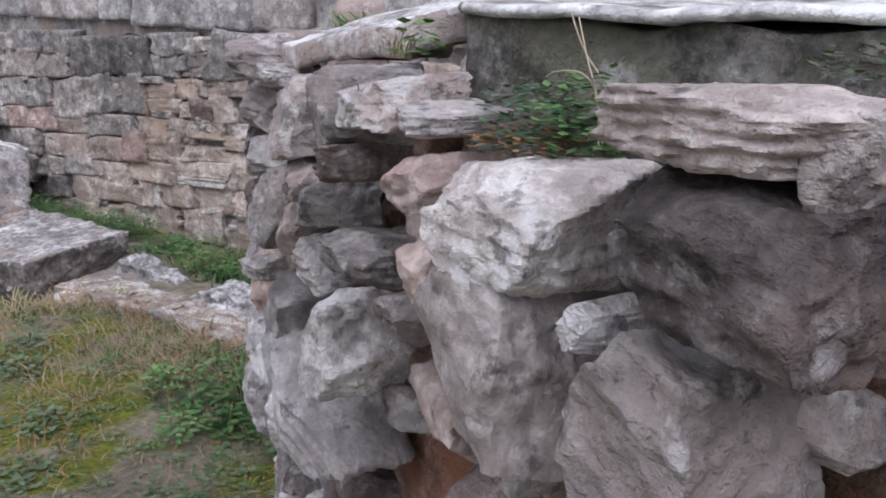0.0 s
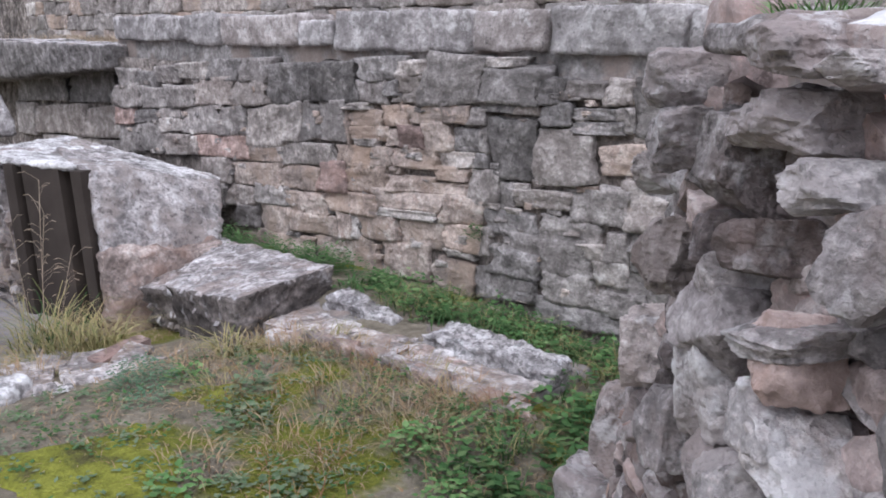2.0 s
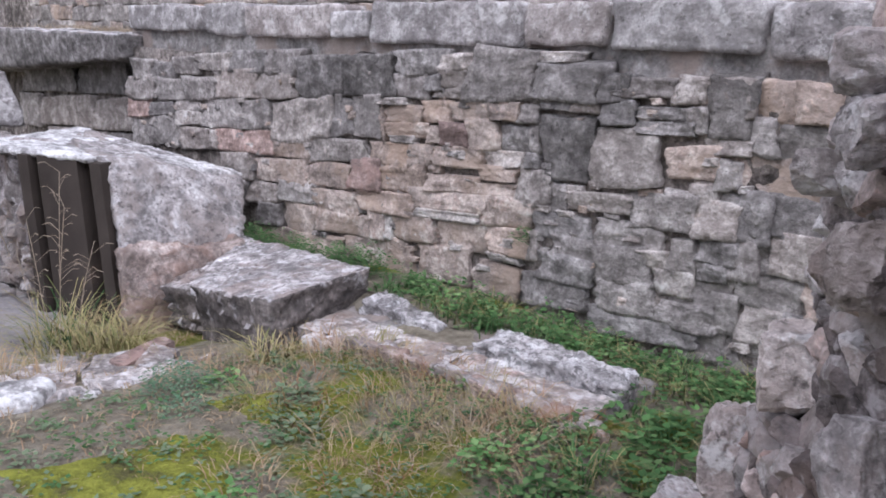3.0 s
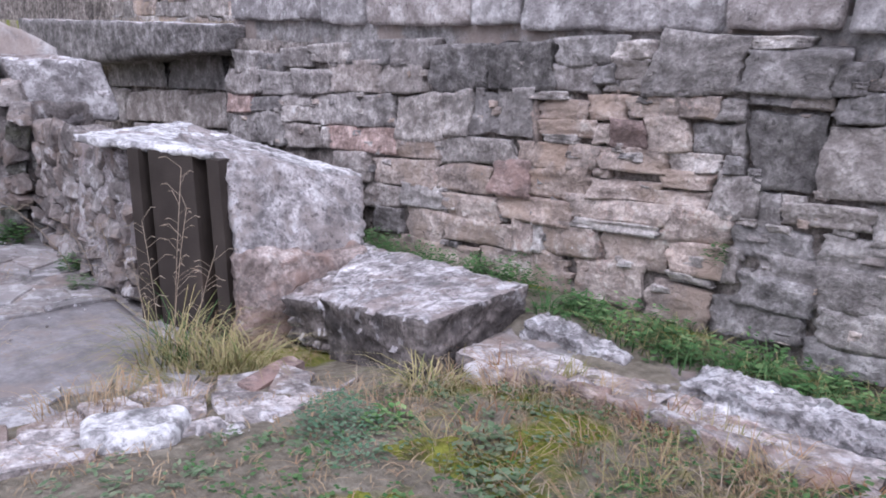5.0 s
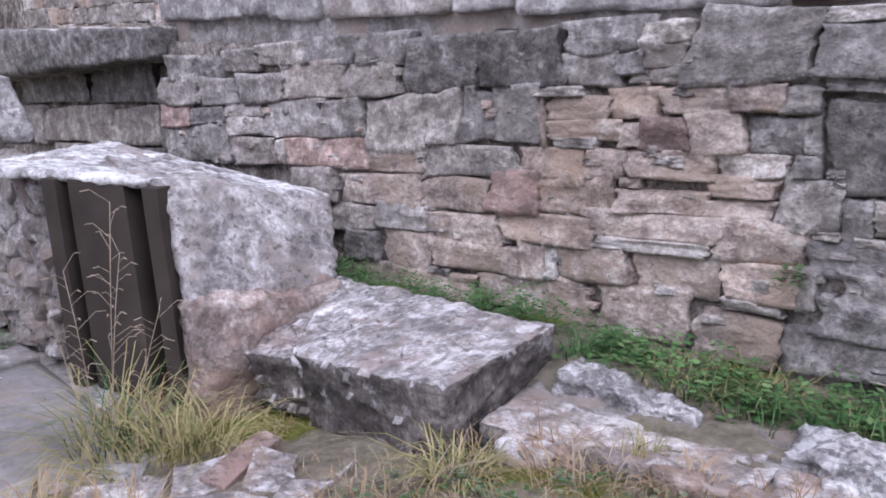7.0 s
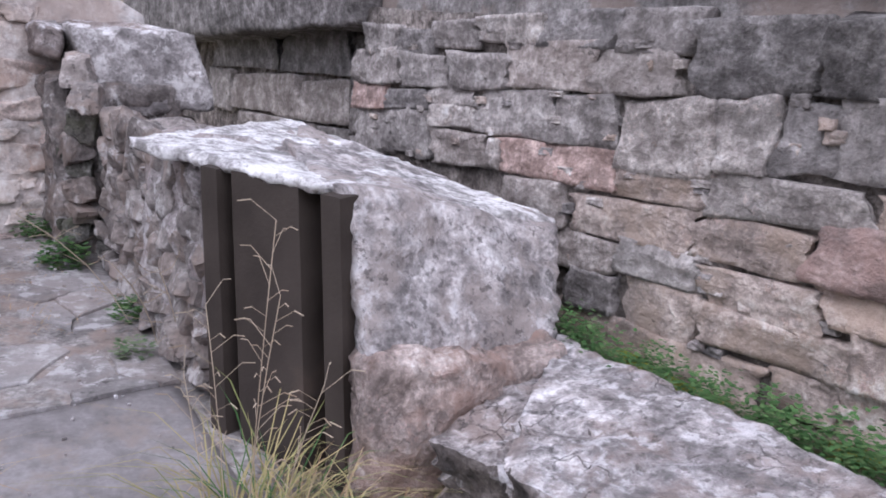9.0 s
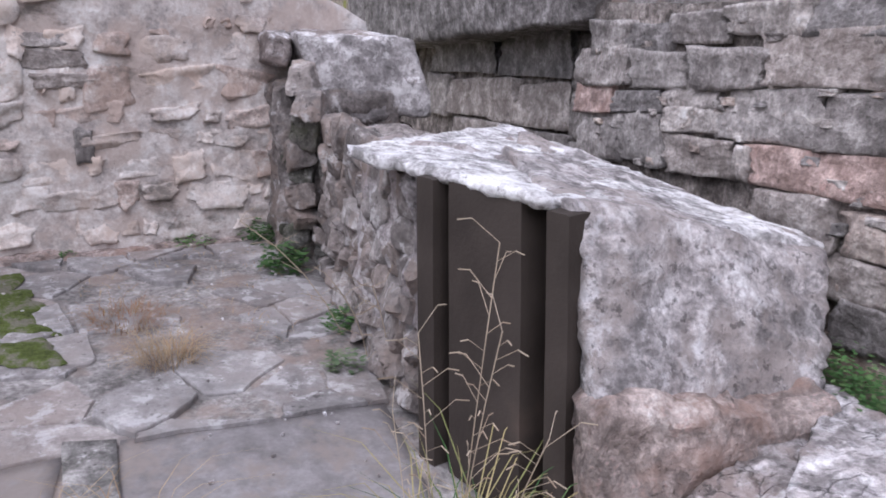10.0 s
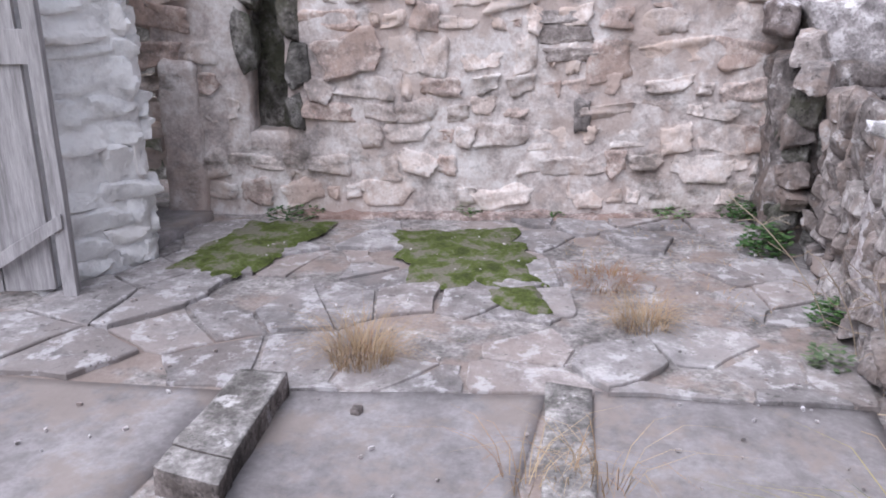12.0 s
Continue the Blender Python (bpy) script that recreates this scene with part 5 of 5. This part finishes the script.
def stems():
    """Tall dry seed stems before the iron post."""
    r = random.Random(9)
    for k, (x, y, h, lx, ly) in enumerate(((-6.08, 2.52, 0.92, 0.02, 0.03), (-6.04, 2.50, 0.76, 0.05, 0.03), (-6.10, 2.47, 0.66, -0.05, -0.04), (-5.98, 2.56, 0.55, 0.06, 0.06), (-6.06, 2.42, 0.50, -0.04, -0.06))):
        bm = bmesh.new()

        def rod(a, b, w):
            d = (b - a).normalized()
            u = d.orthogonal().normalized() * w
            v = d.cross(u)
            ring = [bm.verts.new(p + q) for p in (a, b) for q in (u, v, -u, -v)]
            for i in range(4):
                bm.faces.new((ring[i], ring[(i + 1) % 4], ring[4 + (i + 1) % 4], ring[4 + i]))

        pts = [Vector((x + lx * (u * u) * 2, y + ly * u, h * u)) for u in (0, 0.25, 0.5, 0.75, 1)]
        for a, b in zip(pts, pts[1:]):
            rod(a, b, 0.0015)
        for i in range(14):
            u = 0.40 + 0.60 * i / 13
            j = min(3, int(u * 4))
            p = pts[j].lerp(pts[j + 1], u * 4 - j)
            a = r.uniform(0, 6.28)
            ln = r.uniform(0.03, 0.075)
            q = p + Vector((ln * math.cos(a), ln * math.sin(a), ln * 0.75))
            rod(p, q, 0.0009)
            rod(q, q + Vector((ln * 0.5 * math.cos(a), ln * 0.5 * math.sin(a), -ln * 0.1)), 0.0016)
        me = bpy.data.meshes.new("seed_stem")
        bm.to_mesh(me)
        bm.free()
        me.materials.append(M_TWIG)
        tagged(put("seed_stem", me), "tall dry branching seed stem before the iron post", "dry stem", "dry stems by the post", "stuff")


def twigs():
    """Bare pale stems that arch over the ruin's top."""
    for pts in (((-0.138, 1.44, 1.71), (-0.142, 1.445, 1.755), (-0.175, 1.46, 1.79), (-0.215, 1.50, 1.825)), ((-0.137, 1.43, 1.71), (-0.145, 1.435, 1.75), (-0.165, 1.45, 1.78), (-0.195, 1.48, 1.82)), ((-0.14, 1.432, 1.74), (-0.16, 1.44, 1.768), (-0.195, 1.445, 1.770), (-0.208, 1.45, 1.764))):
        curve = bpy.data.curves.new("twig", "CURVE")
        curve.dimensions, curve.bevel_depth, curve.bevel_resolution = "3D", 0.0008, 1
        sp = curve.splines.new("BEZIER")
        sp.bezier_points.add(len(pts) - 1)
        for bp, p in zip(sp.bezier_points, pts):
            bp.co, bp.handle_left_type, bp.handle_right_type = p, "AUTO", "AUTO"
        curve.materials.append(M_TWIG)
        tagged(new("twig", curve), "bare pale stem growing from the ruin's top", "twig", "stems on the ruin")


def dry_branches():
    """Bare branching stems that lean out from the foot of the low wall."""
    r = random.Random(12)
    for x, y, z, dx, dy, dz in ((-7.6, 2.36, -0.15, 0.0, -0.50, 0.60), (-7.3, 2.42, -0.15, 0.1, -0.2, 0.42), (-6.95, 2.44, -0.15, 0.1, -0.12, 0.5)):
        curve = bpy.data.curves.new("dry_branch", "CURVE")
        curve.dimensions, curve.bevel_depth, curve.bevel_resolution = "3D", 0.0026, 1
        stem = [Vector((x + dx * u + r.uniform(-0.01, 0.01), y + dy * u * (0.6 + 0.4 * u), z + dz * u * (1.2 - 0.2 * u))) for u in (0, 0.25, 0.5, 0.75, 1)]
        lines = [stem]
        for k in range(9):
            j = r.randint(1, 4)
            a, side = stem[j], r.choice((-1, 1))
            lines.append([a, a + Vector((r.uniform(-0.03, 0.03), side * r.uniform(0.03, 0.07), r.uniform(0.0, 0.05))), a + Vector((r.uniform(-0.05, 0.05), side * r.uniform(0.07, 0.13), r.uniform(0.0, 0.09)))])
        for n, pts in enumerate(lines):
            sp = curve.splines.new("POLY")
            sp.points.add(len(pts) - 1)
            for q, p in zip(sp.points, pts):
                q.co, q.radius = (*p, 1), 1.0 if n == 0 else 0.55
        curve.materials.append(M_TWIG)
        tagged(new("dry_branch", curve), "bare pale branching stem leaning from the low wall", "dry branch", "dry branches by the low wall")


# ---- doorway end of the courtyard ----
def doorway():
    a, b = Vector((-7.44, -0.71)), Vector((-7.84, -0.56))
    away = Vector((-0.42, -1.15))
    cs = [(*(a + (a - b) * 0.4), -0.1), (*b, -0.1), (*(b + away), -0.1), (*(a + away), -0.1)]
    cs = [cs[1], cs[0], cs[3], cs[2]]
    cs = cs + [(p[0], p[1], 2.3) for p in cs]
    pier = structure("wall_pier", cs, M_WHITE, "limewashed rubble pier beside a wooden door", "wall", n=(12, 14, 40), amp=0.02, freq=6, edge=0.03)
    r = random.Random(61)
    shapes = [mesh_of("stone", *rock(300 + i, 13, 6), M_WHITE, "facets") for i in range(12)]
    d = (b - a)
    nrm = Vector((d.y, -d.x)).normalized()
    if nrm.x < 0:
        nrm = -nrm
    rot = math.atan2(d.y, d.x)
    z = -0.02
    while z < 1.7:
        h = r.uniform(0.085, 0.17)
        cuts = [-0.1] + ([r.uniform(0.3, 0.7)] if h < 0.14 or r.random() < 0.5 else [r.uniform(0.2, 0.4), r.uniform(0.55, 0.75)]) + [1.02 + r.uniform(-0.02, 0.06)]
        for u0, u1 in zip(cuts, cuts[1:]):
            p = a + d * ((u0 + u1) / 2)
            w = d.length * (u1 - u0)
            put("stone", r.choice(shapes), pier, Matrix.LocRotScale((p.x - nrm.x * (0.062 + r.uniform(0, 0.02)), p.y - nrm.y * 0.07, z + h / 2 + r.uniform(-0.012, 0.012)), Euler((r.uniform(-0.1, 0.1), r.uniform(-0.14, 0.14), rot + r.uniform(-0.12, 0.12))), (w * r.uniform(0.95, 1.08), 0.2, h * r.uniform(1.0, 1.18))))
        # the pier's flank
        for k in range(3):
            p = b + away * ((k + 0.5) / 3)
            put("stone", r.choice(shapes), pier, Matrix.LocRotScale((p.x - 0.015 + r.uniform(-0.01, 0.01), p.y, z + h / 2), Euler((r.uniform(-0.1, 0.1), r.uniform(-0.1, 0.1), math.atan2(away.y, away.x))), (0.42, 0.17, h * 1.15)))
        z += h
    # upright jamb stone in the rendered wall
    def at(s, dd, zz):
        p = FA + fdir * s + fnor * dd
        return (p.x, p.y, zz)
    stone_thing("jamb_stone", [at(0.965, -0.1, 0.0), at(0.965, 0.11, 0.0), at(1.19, 0.11, 0.0), at(1.19, -0.1, 0.0), at(0.975, -0.1, 0.93), at(0.975, 0.09, 0.93), at(1.18, 0.09, 0.90), at(1.18, -0.1, 0.90)], M_RENDER, "upright dressed jamb stone against the rendered wall", n=(4, 8, 20), amp=0.012, freq=7, edge=0.15, seed=55)
    structure("threshold", [(-8.65, -1.3, -0.1), (-7.75, -1.3, -0.1), (-7.80, -0.62, -0.1), (-8.60, -0.66, -0.1), (-8.65, -1.3, 0.05), (-7.75, -1.3, 0.05), (-7.80, -0.62, 0.05), (-8.60, -0.66, 0.05)], M_CONC, "worn concrete threshold beside the pier", "threshold", n=(12, 10, 2), amp=0.006, freq=5, edge=0.06)
    # plank door
    root = tagged(new("wooden_door"), "open weathered grey plank door with a diagonal brace", "door")
    p0, p1 = Vector((-7.34, -0.60)), Vector((-7.10, -1.22))
    dd = (p1 - p0)
    nn = Vector((-dd.y, dd.x)).normalized()
    if nn.x < 0:
        nn = -nn

    def board(name, u0, u1, z0, z1, off, thick, z0b=None, z1b=None, label=""):
        q0, q1 = p0 + dd * u0, p0 + dd * u1
        z0b, z1b = (z0 if z0b is None else z0b), (z1 if z1b is None else z1b)
        lo, hi = nn * off, nn * (off + thick)
        cs = [(*(q1 + lo), z0b), (*(q1 + hi), z0b), (*(q0 + hi), z0), (*(q0 + lo), z0), (*(q1 + lo), z1b), (*(q1 + hi), z1b), (*(q0 + hi), z1), (*(q0 + lo), z1)]
        v, f = hexa(cs, n=(2, 4, 16), amp=0.003, freq=4, edge=0.03)
        put(name, mesh_of(name, v, f, M_WOOD, "facets"), root, label=label)

    board("stile", 0.0, 0.085, 0.0, 1.98, 0.0, 0.06)
    for u0, u1 in ((0.15, 0.47), (0.48, 0.74), (0.75, 1.0)):
        board("plank", u0, u1, 0.03, 1.95, -0.01, 0.03)
    board("rail", 0.07, 1.0, 1.02, 1.16, 0.0, 0.035)
    board("brace", 0.02, 0.9, 0.34, 0.40, 0.045, 0.03, -0.02, 0.05)


def moss_mat(name, pts, label, seed, base=0.0, material=M_MOSS):
    r = random.Random(seed)
    cx, cy = sum(p[0] for p in pts) / len(pts), sum(p[1] for p in pts) / len(pts)
    nv = 90
    verts = [(cx, cy, base + 0.032)]
    n = len(pts)
    edge = []
    for i in range(nv):
        u = i * n / nv
        k = int(u)
        p, q = pts[k % n], pts[(k + 1) % n]
        e = (p[0] + (q[0] - p[0]) * (u - k), p[1] + (q[1] - p[1]) * (u - k))
        s = 1 + 0.28 * noise.noise(Vector((e[0] * 5, e[1] * 5, seed))) + 0.2 * noise.noise(Vector((e[0] * 17, e[1] * 17, seed)))
        edge.append((cx + (e[0] - cx) * s, cy + (e[1] - cy) * s))
    for f, z in ((0.5, base + 0.031), (0.88, base + 0.029), (1.0, base + 0.012)):
        verts += [(cx + (x - cx) * f, cy + (y - cy) * f, z + 0.004 * noise.noise(Vector((x * 9, y * 9, f)))) for x, y in edge]
    faces = [(0, 1 + i, 1 + (i + 1) % nv) for i in range(nv)]
    for g in range(2):
        for i in range(nv):
            j = (i + 1) % nv
            faces.append((1 + g * nv + i, 1 + (g + 1) * nv + i, 1 + (g + 1) * nv + j, 1 + g * nv + j))
    tagged(put("moss_patch", mesh_of("moss_patch", verts, faces, material)), label, "moss")


def yard_moss():
    moss_mat("a", [(-7.70, -0.42), (-7.74, 0.03), (-8.70, 0.10), (-8.58, -0.42)], "flat patch of dark green moss over the flagstones", 1)
    moss_mat("b", [(-8.62, 0.45), (-8.80, 1.10), (-7.98, 1.38), (-7.82, 0.80)], "flat patch of green moss over the flagstones", 2)
    moss_mat("c", [(-7.86, 1.12), (-7.92, 1.36), (-7.64, 1.48), (-7.66, 1.26)], "small patch of bright moss over the flagstones", 3)
    stone_thing("pebble", box8(-6.70, 0.945, 0.0, -6.665, 0.98, 0.03, 0.005), M_SIDE, "small dark stone lying on the concrete", n=(5, 5, 5), amp=0.008, freq=20, edge=0.5, seed=44)


def floor_chips():
    """Pale stone chips strewn over the panels, the kerb's foot and the flags."""
    r = random.Random(66)
    verts, faces = [], []
    for _ in range(170):
        x, y = r.uniform(-8.9, -6.2), r.uniform(-0.5, 2.5)
        v, f = hexa(box8(-1, -1, -0.6, 1, 1, 0.6, 0.3, r), n=(2, 2, 1), amp=0.0, edge=0.25)
        size, turn = r.uniform(0.003, 0.009), r.uniform(0, 6.28)
        base = len(verts)
        verts += [(x + size * (p[0] * math.cos(turn) - p[1] * 0.6 * math.sin(turn)), y + size * (p[0] * math.sin(turn) + p[1] * 0.6 * math.cos(turn)), 0.012 + (0.018 if x < -7.0 else 0) + size * p[2]) for p in v]
        faces += [tuple(i + base for i in q) for q in f]
    tagged(put("stone_chips", mesh_of("stone_chips", verts, faces, M_PALE, False)), "pale stone chips strewn over the courtyard floor", "stone chips", kind="stuff")


def ground_moss():
    moss_mat("d", [(-3.55, 1.35), (-2.85, 1.45), (-2.75, 1.80), (-3.45, 1.95)], "bright yellow-green moss on the earth", 4, 0.235, M_BRIGHT)
    moss_mat("e", [(-2.8, 1.1), (-2.0, 1.2), (-1.9, 1.75), (-2.7, 1.7)], "yellow-green moss on the earth", 5, 0.25, M_BRIGHT)
    moss_mat("f", [(-3.65, 2.12), (-3.35, 2.05), (-3.25, 2.32), (-3.55, 2.40)], "small yellow-green moss patch on the earth", 6, 0.232, M_BRIGHT)


def path_details():
    # paving scattered between the grass and the courtyard
    r = random.Random(88)

    def slab(name, pts, top, material, label, category="flagstone"):
        v, f, cx, cy = flag_mesh(pts, 0.0, 0.08, r, gap=0.004)
        ob = put(name, mesh_of(name, v, f, material, False), None, Matrix.Translation((cx, cy, top)))
        tagged(ob, label, category)

    slab("clay_tile", [(-4.80, 2.20), (-4.66, 2.22), (-4.86, 2.62), (-4.98, 2.58)], 0.042, TONES["p"], "pinkish worn tile beside the grass", "tile")
    ob = stone_thing("round_stone", [(-4.60, 1.50, -0.05), (-4.36, 1.41, -0.05), (-4.20, 1.66, -0.05), (-4.42, 1.82, -0.05), (-4.60, 1.48, 0.175), (-4.36, 1.39, 0.19), (-4.18, 1.66, 0.20), (-4.42, 1.84, 0.19)], M_BLEACHED, "pale rounded stone set in the ground", n=(24, 24, 6), amp=0.012, freq=8, edge=0.42, seed=46)
    for k in range(16):
        x, y = r.uniform(-4.26, -4.02), r.uniform(1.76, 2.06)
        s = r.uniform(0.012, 0.035)
        ob = stone_thing("pebble", box8(x - s, y - s, 0.10, x + s, y + s * 0.8, 0.175, 0.006), M_PALE, "small white stone chip on the ground", n=(4, 4, 3), amp=0.006, freq=20, edge=0.4, seed=50 + k)
        tagged(ob, group="white stone chips")
    stone_thing("field_stone", box8(-1.97, 2.58, 0.15, -1.73, 2.84, 0.43, 0.03), M_RUBBLE, "grey lichened stone half sunk in the grass", n=(12, 12, 8), amp=0.03, freq=8, edge=0.4, seed=47)
    for k in range(30):
        x = -3.95 + 1.6 * (k + r.random()) / 30
        w, d, h = r.uniform(0.03, 0.08), r.uniform(0.025, 0.05), r.uniform(0.03, 0.07)
        y = 2.83 + 0.09 * (x + 4.1) - r.uniform(0.0, 0.05)
        g = ground_z(x, y)
        ob = stone_thing("field_stone", box8(x - w, y - d, g - 0.03, x + w, y + d, g + h, 0.012, r), (M_STEP, M_RUBBLE, M_EARTH)[k % 3], "small rough stone at the step slab's broken edge", n=(7, 6, 5), amp=0.012, freq=14, edge=0.25, seed=150 + k)
        tagged(ob, group="stones along the step slab")
    # worn flags and bare floor that lead to the courtyard
    path = structure("path_bed", [(-5.7, 0.7, -0.5), (-4.2, 0.9, -0.4), (-4.3, 2.6, -0.4), (-5.6, 2.4, -0.5), (-5.7, 0.7, -0.25), (-4.2, 0.9, 0.03), (-4.3, 2.6, 0.03), (-5.6, 2.4, -0.25)], M_BED, "earth bed under the broken paving", "path", n=(6, 6, 1), amp=0.0, edge=0.01)
    outline = [(-5.55, 0.8), (-4.35, 1.0), (-4.12, 2.0), (-4.42, 2.62), (-5.0, 2.56), (-5.5, 2.2)]
    sites = [(-5.45 + 0.30 * i + r.uniform(-0.1, 0.1), 0.95 + 0.27 * j + r.uniform(-0.09, 0.09)) for i in range(5) for j in range(7)]
    for k, poly in enumerate(voronoi_cells(outline, sites)):
        cx, cy = sum(p[0] for p in poly) / len(poly), sum(p[1] for p in poly) / len(poly)
        if r.random() < 0.14:
            continue
        v, f, cx, cy = flag_mesh(poly, 0.0, 0.08, r, gap=0.008)
        put("flagstone", mesh_of("flagstone", v, f, M_STEP if cx > -4.95 else M_FLAG, False), path, Matrix.Translation((cx, cy, ground_z(cx, cy) + r.uniform(0.008, 0.026))))


# ---- distance ----
def distance():
    back = structure("wall_upper", box8(-24, 5.7, 1.5, 6, 6.1, 2.5), M_MORTAR, "higher terrace wall of squared blocks behind the parapet", "wall", n=(60, 2, 10), amp=0.02, freq=5, edge=0.01)
    r = random.Random(91)
    z = 1.62
    for h in (0.22, 0.22, 0.2, 0.2):
        x = -16 + r.uniform(0, 0.3)
        while x < 3:
            w = r.uniform(0.3, 0.7)
            set_stone(back, x, z, w, h, r.choice("gggwt"), r, 5.66, 0.14)
            x += w + 0.01
        z += h + 0.008
    # a white house and bare trees far off
    house = tagged(new("house"), "distant white rendered house with a grey roof", "house")
    stone_part("wall", box8(-50, 24, 1.0, -40, 32, 8.0), M_WHITE, house, n=(6, 6, 6), amp=0.01, freq=1, edge=0.002)
    stone_part("roof", [(-51, 23, 8.0), (-39, 23, 8.0), (-39, 33, 8.0), (-51, 33, 8.0), (-50, 27.5, 10.5), (-40, 27.5, 10.5), (-40, 28.5, 10.5), (-50, 28.5, 10.5)], M_CURB, house, n=(6, 6, 3), amp=0.01, freq=1, edge=0.002)
    for k in range(3):
        stone_part("window", box8(-48.5 + 3 * k, 23.93, 4.2, -47.3 + 3 * k, 24.02, 6.0), M_MOSSY, house, n=(1, 1, 1), amp=0.0, edge=0.02)
    ridge = structure("backdrop", box8(-140, 90, -1, 120, 100, 9), M_MOSSY, "low dark wooded ridge far off", "backdrop", n=(80, 2, 8), amp=2.5, freq=0.12, edge=0.01)


long_wall_stones()
in_yard(bench_block, RAISED)
in_yard(iron_post, RAISED)
big_slab()
low_slabs()
in_yard(rubble_spur)
parapet_blocks()
in_yard(kerb_and_strip)
near_rubble()
ruin_top()
in_yard(doorway)
in_yard(yard_moss)
in_yard(floor_chips)
ground_moss()
path_details()
distance()
in_yard(stems)
twigs()
dry_branches()
plants()
in_yard(paving)
